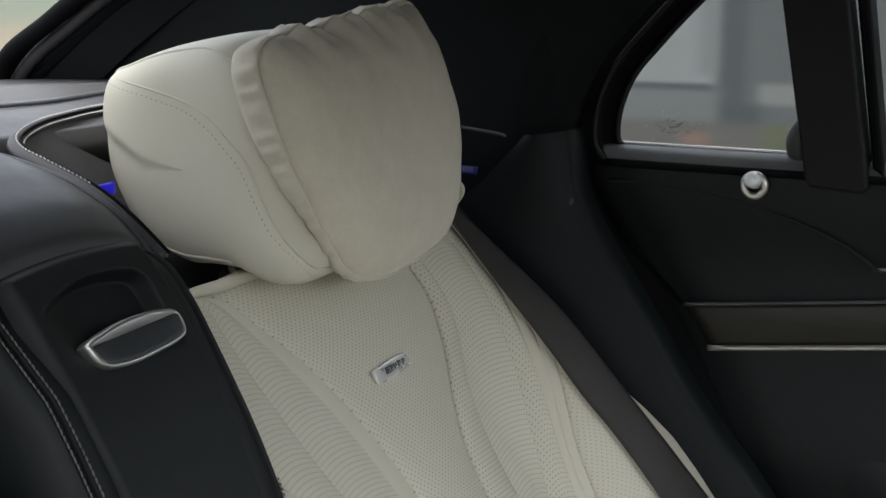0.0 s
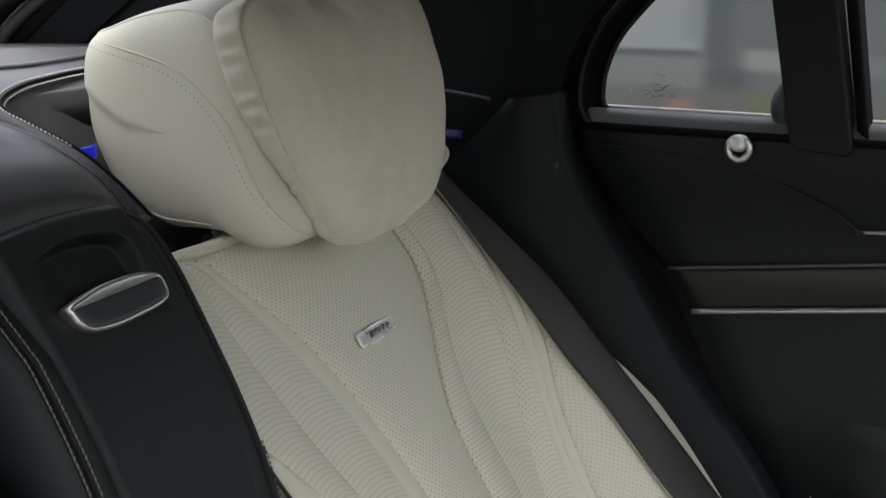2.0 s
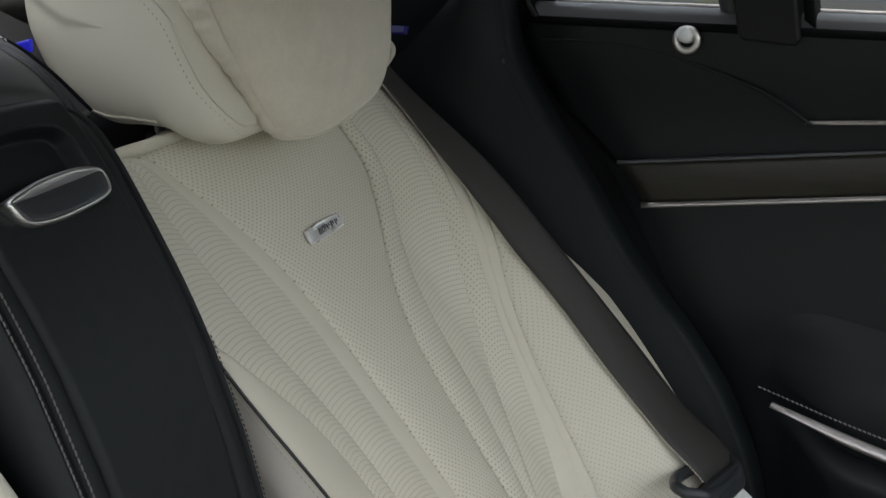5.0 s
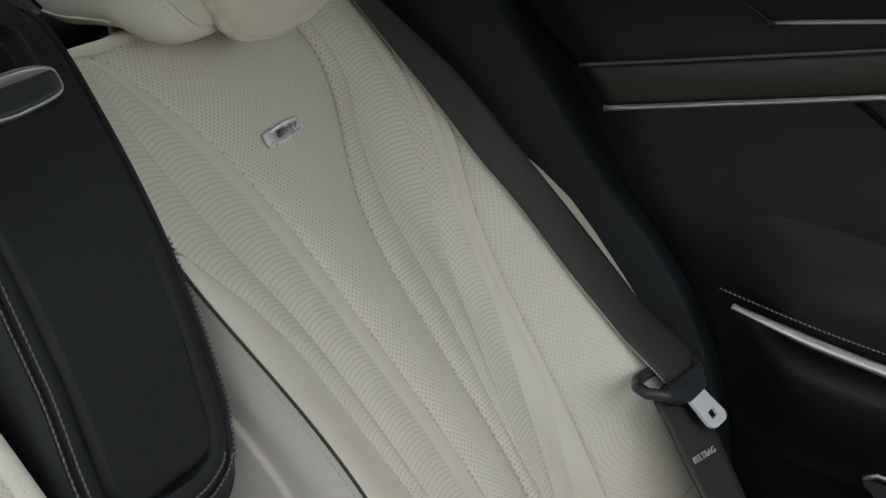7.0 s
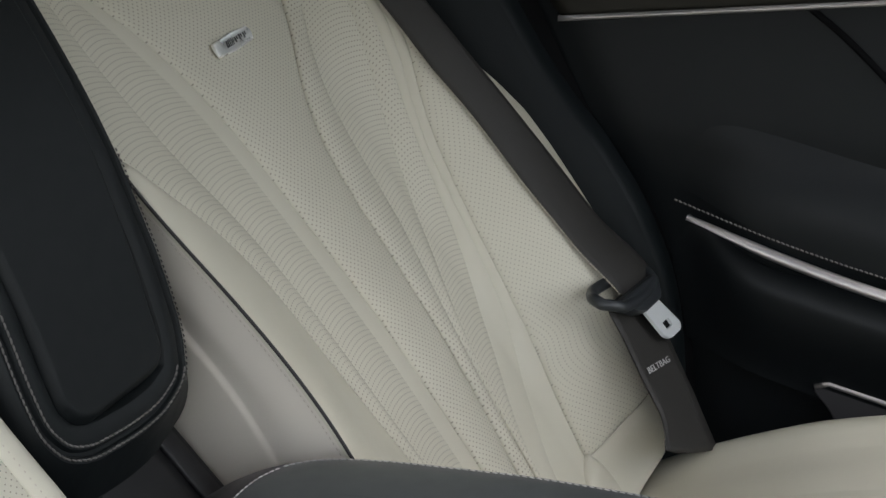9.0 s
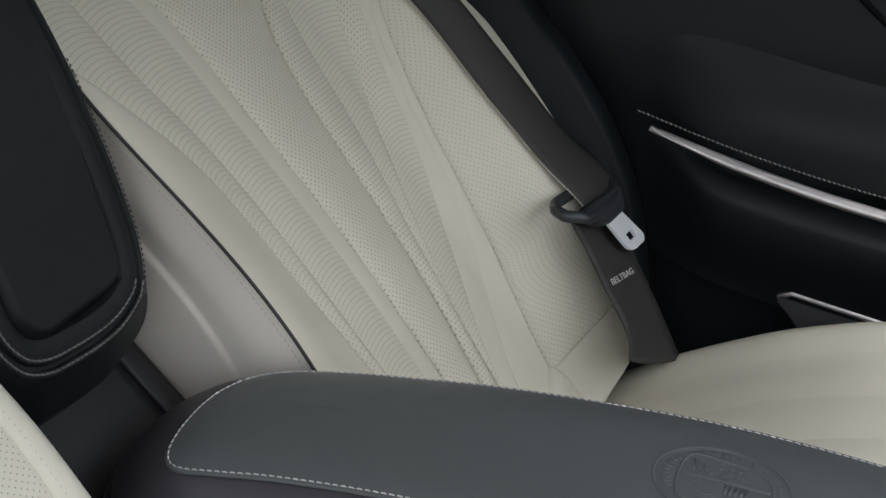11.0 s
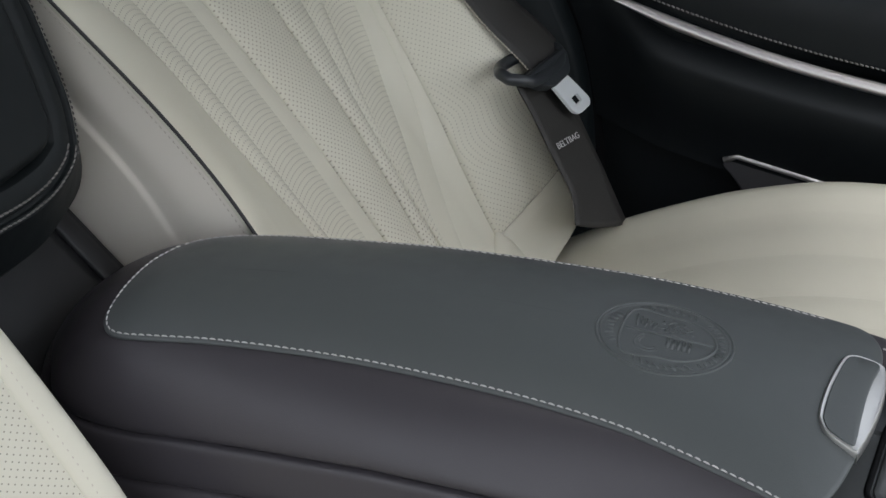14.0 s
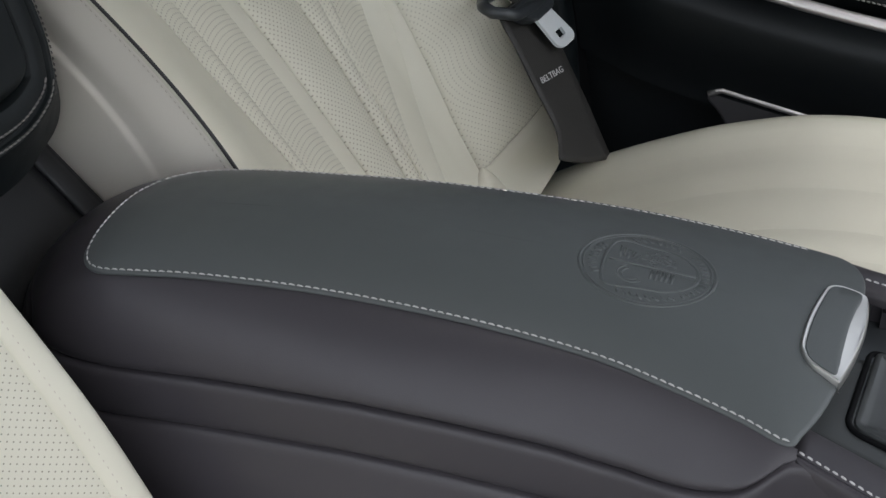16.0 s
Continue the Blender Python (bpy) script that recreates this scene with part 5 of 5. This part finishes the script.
def low_at(s, t):
    w = 0.466 + (0.155 + 0.055 * s) * t
    return flat_back(LAP_L(w) + (LAP_R(w) - LAP_L(w)) * s, w + 0.010 * (s - 0.5), 0.106)


sheet("lap_webbing", low_at, 8, 30, M_WEB, belt, thick=0.002)
stitches([low_at(0.012, k / 30) for k in range(31)], FRONT, M_THREAD_CREAM, belt, 0.004, 0.0015, 0.0022, name="belt_edge")
stitches([low_at(0.992, 0.25 + 0.20 * k / 30) for k in range(31)], FRONT, M_THREAD_CREAM, belt, 0.004, 0.0006, 0.0026, name="belt_edge")
# woven word on the webbing
word = bpy.data.curves.new("belt_word", "FONT")
word.body, word.size, word.extrude, word.align_x, word.align_y = "BELTBAG", 0.0165, 0.0002, "CENTER", "CENTER"
word.materials.append(M_THREAD)
wo = new("belt_word", word)
c0, cx = low_at(0.45, 0.495), (low_at(0.9, 0.4965) - low_at(0.1, 0.545)).normalized()
cy = (FRONT.cross(cx)).normalized()
wo.matrix_basis = Matrix.Translation(c0 + FRONT * 0.0035) @ Matrix((cx, cy * 0.62, cx.cross(cy))).transposed().to_4x4()
wo.parent = belt
# tongue: a moulded loop with a steel plate
LX = Vector((0, 0.985, 0)) + DOWN * 0.17
LX.normalize()
LY = (DOWN - LX * DOWN.dot(LX)).normalized()
LC = flat_back(0.6180, 0.4625, 0.114)


def loop_at(a, b, h):
    return LC + LX * a * 0.92 + LY * b + FRONT * h


tongue = thing("belt_tongue", "steel belt tongue in a black plastic loop", "belt buckle")
shape = spline([(-0.094, 0.002, 0.0), (-0.085, 0.0100, 0.009), (-0.069, 0.0165, 0.013), (-0.020, 0.0190, 0.013), (0.025, 0.0160, 0.012), (0.052, 0.0085, 0.008), (0.065, -0.001, 0.0), (0.052, -0.0085, -0.010), (0.010, -0.0120, -0.018), (-0.048, -0.0130, -0.020), (-0.076, -0.0090, -0.014), (-0.090, -0.0060, -0.007), (-0.094, 0.002, 0.0)], 84)[:-1]
tube("loop", [loop_at(p.x, p.y, p.z) for p in shape], 0.0068, M_PLASTIC, tongue, "", 12, closed=True)
slab("shroud", round_outline([(-0.070, 0.0075), (-0.010, 0.0060), (0.050, 0.0040), (0.060, 0.0095), (0.044, 0.0280), (0.034, 0.0335), (-0.020, 0.0360), (-0.048, 0.0290), (-0.070, 0.0170)], 0.006, 4), lambda a, b, h: loop_at(a, b, 0.002 + h), 0.014, M_PLASTIC, tongue, "", 0.004)
plate_o = round_outline([(-0.0190, 0.0320), (0.0350, 0.0300), (0.0675, 0.0705), (0.0584, 0.0775), (0.0180, 0.0785), (0.0010, 0.0718)], [0.002, 0.002, 0.006, 0.006, 0.008, 0.006], 4)
bm = bmesh.new()
hole_o = [(0.0144, 0.0578), (0.0380, 0.0570), (0.0415, 0.0665), (0.0190, 0.0675)]
rings = []
for up in (0.0, 0.0035):
    o_v = [bm.verts.new(loop_at(a, b, 0.006 + up)) for a, b in plate_o]
    i_v = [bm.verts.new(loop_at(a, b, 0.006 + up)) for a, b in hole_o]
    es = [bm.edges.new((o_v[i], o_v[(i + 1) % len(o_v)])) for i in range(len(o_v))] + [bm.edges.new((i_v[i], i_v[(i + 1) % 4])) for i in range(4)]
    bmesh.ops.triangle_fill(bm, edges=es, use_beauty=True)
    rings.append((o_v, i_v))
for k in (0, 1):
    lo_r, hi_r = rings[0][k], rings[1][k]
    for i in range(len(lo_r)):
        bm.faces.new((lo_r[i], lo_r[(i + 1) % len(lo_r)], hi_r[(i + 1) % len(lo_r)], hi_r[i]))
part("plate", bm, M_PLATE, tongue, "bright steel plate with a square slot", smooth=False)

# ---- centre console armrest ----
A_FAR = smooth_curve([(-0.10, 0.062), (-0.03, 0.074), (0.12, 0.099), (0.28, 0.112), (0.42, 0.1145), (0.47, 0.1145)])
A_NEAR = smooth_curve([(-0.10, -0.088), (-0.055, -0.090), (0.032, -0.078), (0.134, -0.073), (0.226, -0.076), (0.303, -0.083), (0.361, -0.098), (0.41, -0.111), (0.437, -0.119), (0.47, -0.124)])
A_Z = smooth_curve([(-0.20, 0.470), (-0.14, 0.484), (-0.085, 0.496), (0.0, 0.502), (0.12, 0.502), (0.22, 0.500), (0.32, 0.495), (0.40, 0.487), (0.47, 0.476)])


def pad_z(x, y):
    n, f = A_NEAR(x), A_FAR(x)
    e = (2 * (y - n) / (f - n)) - 1
    return A_Z(x) - 0.011 * e * e


console = thing("centre_console", "black leather rear console armrest with pale stitching", "armrest")
CONSOLE_POSE = pose(0.0079, 0.0070, 0.0228, -0.138, -0.758, -0.269) @ Matrix.Scale(0.961, 4)
console.matrix_basis = CONSOLE_POSE
pad_line = [(-0.092, 0.020), (-0.077, 0.052), (-0.040, 0.0728)] + [(x, A_FAR(x)) for x in (0.04, 0.10, 0.16, 0.22, 0.28, 0.34, 0.40)] + [(0.440, 0.1145), (0.4510, 0.1125), (0.4592, 0.1060), (0.4652, 0.0930), (0.4678, 0.0750), (0.4670, 0.045), (0.463, -0.02), (0.452, -0.075), (0.440, -0.106), (0.431, -0.118)] + [(x, A_NEAR(x)) for x in (0.40, 0.35, 0.30, 0.24, 0.18, 0.12, 0.06, 0.0, -0.04)] + [(-0.074, -0.089), (-0.090, -0.078), (-0.096, -0.055), (-0.096, -0.015)]


PAD = smooth_loop(pad_line)


def pad_at(x, y, h=0.0):
    return Vector((x, y, pad_z(x, y) + h))



def build_pad():
    """The top pad: a rolled rim, then rings that close in on the pad's middle line."""
    c = Vector((0.19, 0.0))
    n = len(PAD)
    verts, faces, nor = [], [], []
    for i in range(n):
        d = (Vector(PAD[(i + 1) % n]) - Vector(PAD[i - 1])).normalized()
        m = Vector((d.y, -d.x))
        nor.append(m if m.dot(Vector(PAD[i]) - c) > 0 else -m)
    for inset, h in ((0.008, -0.024), (0.004, -0.008), (0.0005, -0.0028), (-0.0004, -0.0010), (0.0004, 0.0), (0.0035, 0.0003)):
        verts += [pad_at(p[0] - m.x * inset, p[1] - m.y * inset, h) for p, m in zip(PAD, nor)]
    for f, h in ((0.08, 0.0007), (0.14, 0.0013), (0.22, 0.0019), (0.32, 0.0023), (0.45, 0.0026), (0.60, 0.0026), (0.75, 0.0026), (0.88, 0.0026), (0.97, 0.0026)):
        for p in PAD:
            qx = min(max(p[0], -0.020), 0.385)
            q = Vector((qx, (A_NEAR(qx) + A_FAR(qx)) / 2))
            r = Vector(p).lerp(q, f)
            verts.append(pad_at(r.x, r.y, h))
    rings = len(verts) // n
    for j in range(rings - 1):
        for k in range(n):
            a, b = j * n + k, j * n + (k + 1) % n
            faces.append((a, b, b + n, a + n))
    faces.append(tuple(range((rings - 1) * n, rings * n)))
    ob = link_mesh("armrest_pad", verts, faces, M_PAD, console, "slate black leather top pad")
    bm = bmesh.new()
    bm.from_mesh(ob.data)
    bmesh.ops.recalc_face_normals(bm, faces=bm.faces)
    bm.to_mesh(ob.data)
    bm.free()
    return ob


top_pad = build_pad()
seam_run = [p.lerp(q, step(-0.02, 0.06, p.y)) for p, q in zip(offset_loop(PAD, 0.0022, 0.0009, pad_at), offset_loop(PAD, 0.0060, 0.0012, pad_at))]
# thread round the sides and the rear, open at the front
front = [i for i, p in enumerate(seam_run) if p.x > (0.4345 if p.y < -0.10 else 0.432)]
seam_run = seam_run[front[-1] + 1:-1] + seam_run[:front[0]]
turn = next(i for i, p in enumerate(seam_run) if p.y > 0.03)
stitches(seam_run[:turn + 1], (0, 0, 1), M_THREAD, top_pad, 0.0050, 0.0012, 0.0012)
stitches(seam_run[turn:], (0, 0.2, 1), M_THREAD, top_pad, 0.0050, 0.0012, 0.0020, lift=0.0005)

# bulging sides: upper roll, gap, lower panels
GAP_Y = smooth_curve([(-0.10, -0.122), (0.28, -0.122), (0.33, -0.127), (0.368, -0.135), (0.405, -0.1385), (0.42, -0.134), (0.432, -0.1235), (0.440, -0.1202), (0.46, -0.1285), (0.50, -0.1485), (0.56, -0.1785)], 0.004)
GAP_Z = smooth_curve([(-0.10, 0.4185), (-0.054, 0.424), (0.0, 0.429), (0.044, 0.432), (0.134, 0.4362), (0.2045, 0.4355), (0.2512, 0.4338), (0.31, 0.4310), (0.35, 0.4308), (0.38, 0.4335), (0.405, 0.4415), (0.42, 0.4530), (0.432, 0.4620), (0.440, 0.4640), (0.46, 0.4624), (0.50, 0.4598), (0.56, 0.4560)], 0.004)


def around(u, front):
    """A station on the console's outline: near side from the front, round the rear, far side to the front."""
    if u < 0.42:
        x = front - (front + 0.05) * u / 0.42
        return Vector((x, A_NEAR(x), 0)), Vector((0.05, -1, 0))
    if u > 0.70:
        x = -0.05 + 0.505 * (u - 0.70) / 0.30
        return Vector((x, A_FAR(x), 0)), Vector((0, 1, 0))
    k = (u - 0.42) / 0.28
    ang = -math.pi / 2 - math.pi * k
    yc, hy = -0.011, 0.078
    return Vector((-0.05 + 0.046 * math.cos(ang), yc + hy * math.sin(ang), 0)), Vector((1.95 * sgn(math.cos(ang), 0.75), sgn(math.sin(ang), 0.75), 0))


def skirt(name, prof, material, label="", front=0.438):
    """prof: rows of (out, down) measured from the pad's edge; 0.033, 0.053 is the gap's line."""
    def fn(s, t):
        f = t * (len(prof) - 1)
        k = min(int(f), len(prof) - 2)
        a = f - k
        o = prof[k][0] * (1 - a) + prof[k + 1][0] * a
        d = prof[k][1] * (1 - a) + prof[k + 1][1] * a
        p, m = around(s, front)
        z0 = pad_z(p.x, p.y) - 0.0008
        near = step(0.50, 0.42, s)
        even = 0.65 * near * step(0.10, 0.36, p.x)
        if 0.0016 < d < 0.0458 and o < 0.034:
            o += even * (0.0005 + 0.0331 * (d - 0.0016) / 0.0442 - o)
        so = 1 + near * (max(0.08, (p.y - GAP_Y(p.x)) / 0.033) - 1)
        sd = 1.06 + near * (max(0.06, (z0 - GAP_Z(p.x)) / 0.053) - 1.06)
        oo = o * so if o < 0.033 or d < 0.053 else 0.033 * so + (o - 0.033)
        dd = d * sd if d < 0.053 else 0.053 * sd + (d - 0.053)
        return Vector((p.x + m.x * oo, p.y + m.y * oo, z0 - dd))
    return sheet(name, fn, 160, (len(prof) - 1) * 2, material, console, label)


roll_prof = [(-0.004, 0.0012), (0.0005, 0.0016), (0.0055, 0.0042), (0.0125, 0.0102), (0.0195, 0.0185), (0.0262, 0.0288), (0.0310, 0.0384), (0.0336, 0.0458), (0.0340, 0.0492), (0.0334, 0.0514), (0.0315, 0.0526), (0.0285, 0.0529)]
skirt("side_roll", roll_prof, M_PLUM, "soft rolled leather side")
skirt("side_panel", [(0.0270, 0.0530), (0.0290, 0.0537), (0.0330, 0.0541), (0.0358, 0.0550), (0.0374, 0.0572), (0.0390, 0.064), (0.0412, 0.078), (0.0418, 0.087), (0.0412, 0.0900), (0.0385, 0.0920), (0.0372, 0.0925)], M_PLUM, "smooth leather lower side", 0.54)
skirt("lower_panel", [(0.0360, 0.0922), (0.0385, 0.0932), (0.0420, 0.0945), (0.0445, 0.0985), (0.047, 0.106), (0.054, 0.13), (0.060, 0.20), (0.064, 0.34)], M_PLUM, "smooth leather console base", 0.54)
sheet("console_core", lambda s, t: (-0.10 + 0.53 * s, -0.085 + 0.17 * t, 0.450), 4, 4, M_DARK, console, thick=0.3)

# chrome-edged release at the armrest's front
rel = smooth_loop([(0.4485, 0.0564), (0.4414, 0.0504), (0.4371, 0.0342), (0.4318, 0.0046), (0.4292, -0.0256), (0.4310, -0.0363), (0.4371, -0.0461), (0.4480, -0.0525), (0.4563, -0.0561), (0.4587, -0.0541), (0.4659, -0.0237), (0.4716, 0.0146), (0.4712, 0.0473), (0.4666, 0.0543), (0.4565, 0.0570)], 4)


def rel_at(x, y, h):
    return Vector((x, y, pad_z(min(x, 0.466), y) + 0.0012 - 0.35 * max(0.0, x - 0.4570 - 0.11 * max(0.0, y + 0.03)) + h))


release = ring_loft("release_button", rel, [(0.002, -0.006), (0.0, -0.003), (0.0, 0.0022), (0.0005, 0.0036), (0.0013, 0.0042), (0.0022, 0.0040), (1.15, 0.0036), (1.4, 0.0036), (1.7, 0.0036)], rel_at, M_CHROME, console, "satin chrome-rimmed release button")
rel_in = smooth_loop([(0.4480, 0.0525), (0.4432, 0.0470), (0.4395, 0.0300), (0.4350, 0.0030), (0.4325, -0.0256), (0.4335, -0.0358), (0.4385, -0.0442), (0.4535, -0.0518), (0.4562, -0.0420), (0.4570, -0.0293), (0.4596, 0.0053), (0.4630, 0.0280), (0.4663, 0.0495), (0.4560, 0.0535)], 4)
ring_loft("button_face", rel_in, [(0.0, 0.0030), (0.0002, 0.0046), (0.0008, 0.0050), (1.3, 0.0052), (1.6, 0.0052)], rel_at, M_PAD, release)

# embossed round crest: rings, a shield and plain bars
CR = Vector((0.3157, 0.0155, 0))


def crest_at(a, b, h=0.0):
    return pad_at(CR.x + a * 0.97, CR.y + b * 0.95, 0.0022 + h)


def crest_ring(radius, r, n=64):
    tube("crest_ring", [crest_at(radius * math.cos(k * 2 * math.pi / n), radius * 0.92 * math.sin(k * 2 * math.pi / n), 0.0) for k in range(n)], r, M_PAD, top_pad, "", 6, closed=True)


crest_ring(0.0510, 0.00135)
crest_ring(0.0480, 0.0009)
shield = [(-0.029, -0.027), (-0.029, 0.027), (0.0, 0.0285), (0.018, 0.0265), (0.031, 0.0175), (0.0375, 0.006), (0.0375, -0.006), (0.031, -0.0175), (0.018, -0.0265), (0.0, -0.0285)]
tube("crest_shield", [crest_at(a, b) for a, b in smooth_loop(shield, 4)], 0.00140, M_PAD, top_pad, "", 6, closed=True)
tube("crest_bar", [crest_at(-0.029 + 0.065 * k / 10, 0.001) for k in range(11)], 0.00115, M_PAD, top_pad, "", 6)
for k in range(5):
    tube("crest_bar", [crest_at(0.004 + 0.004 * k, -0.003), crest_at(0.004 + 0.004 * k, -0.015)], 0.00125, M_PAD, top_pad, "", 6)
for r in (0.007, 0.0105):
    tube("crest_arc", [crest_at(-0.010 + r * math.cos(a), -0.013 + r * math.sin(a)) for a in [2.0 + 3.6 * k / 16 for k in range(17)]], 0.00100, M_PAD, top_pad, "", 6)
rs = random.Random(4)
for k in range(44):
    a, d = rs.uniform(0, 6.28), rs.uniform(0.002, 0.014)
    c = (0.008 + d * math.cos(a), 0.0125 + 0.7 * d * math.sin(a))
    e = rs.uniform(0, 3.14)
    tube("crest_leaf", [crest_at(c[0] - 0.0021 * math.cos(e), c[1] - 0.0021 * math.sin(e)), crest_at(c[0] + 0.0021 * math.cos(e), c[1] + 0.0021 * math.sin(e))], 0.00100, M_PAD, top_pad, "", 5)
for k in range(5):
    tube("crest_leaf", [crest_at(-0.022 + 0.003 * k, 0.006 + 0.003 * (k % 2)), crest_at(-0.024 + 0.004 * k, 0.022 - 0.002 * k)], 0.00115, M_PAD, top_pad, "", 5)
# plain bars in place of the ring's letters and leaves
for k in range(9):
    a = math.pi + (k - 4) * 0.13
    tube("crest_mark", [crest_at(q * math.cos(a), q * 0.92 * math.sin(a)) for q in (0.038, 0.0445)], 0.00125, M_PAD, top_pad, "", 5)
for k in range(14):
    a = (k - 6.5) * 0.12
    tube("crest_mark", [crest_at(q * math.cos(a), q * 0.92 * math.sin(a)) for q in (0.0405, 0.0455)], 0.00100, M_PAD, top_pad, "", 5)
for sgn_y in (1, -1):
    for k in range(8):
        a = sgn_y * (1.05 + k * 0.14)
        tube("crest_leaf", [crest_at(0.039 * math.cos(a), 0.036 * math.sin(a)), crest_at(0.0445 * math.cos(a + 0.11), 0.041 * math.sin(a + 0.11))], 0.00100, M_PAD, top_pad, "", 5)

# front of the console: well, lid and the stitched side shoulder
well = thing("console_front", "black console front with a hinged lid and stitched rails", "console")
well.matrix_basis = CONSOLE_POSE

def ridge_y(x):
    return -0.0836 - 0.45 * (x - 0.4468)


# inner deck, its lid in a rounded frame, and the step to the far trough
sheet("deck", lambda s, t: (0.425 + 0.33 * s, ridge_y(0.425 + 0.33 * s) + (0.030 - 0.4 * 0.33 * s - ridge_y(0.425 + 0.33 * s)) * t, 0.4535 - 0.010 * s), 12, 12, M_DECK, well, "dark grey moulded deck", thick=0.012)
sheet("trough", lambda s, t: (0.43 + 0.32 * s, 0.030 - 0.4 * 0.32 * s + (0.090 + 0.4 * 0.32 * s) * t, 0.4515 - 0.010 * s - 0.022 * step(0.0, 0.12, t)), 12, 24, M_PLASTIC, well, "black moulded trough", thick=0.01)
lid_o = round_outline([(0.4660, -0.0690), (0.4780, 0.0235), (0.60, -0.025), (0.60, -0.130)], [0.014, 0.010, 0.01, 0.01], 8)
lid = ring_loft("well_lid", lid_o, [(0.0035, -0.012), (0.0035, -0.001), (0.0045, 0.0008), (0.0065, 0.0014), (0.0085, 0.0010), (0.0100, -0.0005), (1.20, -0.0030), (1.45, -0.0045), (1.7, -0.0050), (1.9, -0.0050)], lambda x, y, h: Vector((x, y, 0.4545 - 0.03 * (x - 0.425) + h + 0.006 * step(0.475, 0.492, x))), M_DECK, well, "dark hinged lid with a rounded edge")
tube("lid_gap", [Vector((a, b, 0.4540 - 0.03 * (a - 0.425))) for a, b in lid_o], 0.0022, M_RUBBER, well, "", 8, closed=True)


def shoulder(s, t):
    """Leather shoulder between the deck's ridge and the outer side; t runs across it."""
    x = 0.4365 + 0.32 * s
    yi, yo = ridge_y(x), -0.1165 - 0.50 * (x - 0.4383)
    if t < 0.62:
        k = t / 0.62
        y = yi + (yo - yi) * k
        z = 0.4600 + 0.0045 * math.sin(math.pi * 0.55 * k) - 0.0050 * step(0.10, 0.0, k)
    elif t < 0.72:
        k = (t - 0.62) / 0.10
        y, z = yo - 0.0015 * k, 0.4643 - 0.0030 * math.sin(math.pi * k) - 0.0002 * k
    else:
        k = (t - 0.72) / 0.28
        y, z = yo - 0.0015 - 0.0052 * math.sin(math.pi / 2 * min(1.0, k * 3)) - 0.001 * k, 0.4641 - 0.0040 * (1 - math.cos(math.pi / 2 * min(1.0, k * 3))) - 0.034 * max(0.0, k - 0.2)
    return Vector((x, y, z - 0.02 * s))


sheet("shoulder", shoulder, 40, 64, M_PLUM, well, "leather shoulder rail", thick=-0.004)
stitches([shoulder(0.004 + k / 40, 0.585) for k in range(36)], (0, 0, 1), M_THREAD, well, 0.0046, 0.0014, 0.0015)


def far_rail(s, t):
    a = math.pi * t
    return Vector((0.455 + 0.31 * s, 0.110 - 0.018 * math.cos(a) - 0.22 * 0.30 * s * (1 - s), 0.4490 + 0.013 * math.sin(a) ** 0.6 - 0.02 * s))


sheet("side_rail", far_rail, 20, 14, M_PLUM, well, "leather side rail")
stitches([far_rail(k / 30, 0.40) for k in range(31)], (0, 0, 1), M_THREAD, well, 0.0046, 0.0014, 0.0015)
panel_box("rail_block", 0.476, 0.76, 0.088, 0.130, 0.10, 0.4505, M_PLUM, "", "", well, 0.008)

# ---- dark base between centre rest and console ----
base = thing("seat_box", "black leather box between centre rest and console", "seat box")
BOX_Z = smooth_curve([(-0.26, 0.526), (-0.218, 0.481), (-0.173, 0.433), (-0.10, 0.36), (-0.06, 0.33)])
sheet("base_pad", lambda q, t: (-0.25 + 0.17 * t, -0.16 + 0.226 * q, BOX_Z(-0.25 + 0.17 * t) - 0.004), 20, 20, M_BOX, base, thick=-0.05)
sheet("base_edge", lambda q, t: (-0.25 + 0.17 * t, 0.067 + 0.028 * q, BOX_Z(-0.25 + 0.17 * t) - 0.002 + 0.004 * math.sin(math.pi * min(1.0, q * 1.2 + 0.02)) ** 0.5), 10, 20, M_BOX, base, "padded leather edge", thick=-0.03)
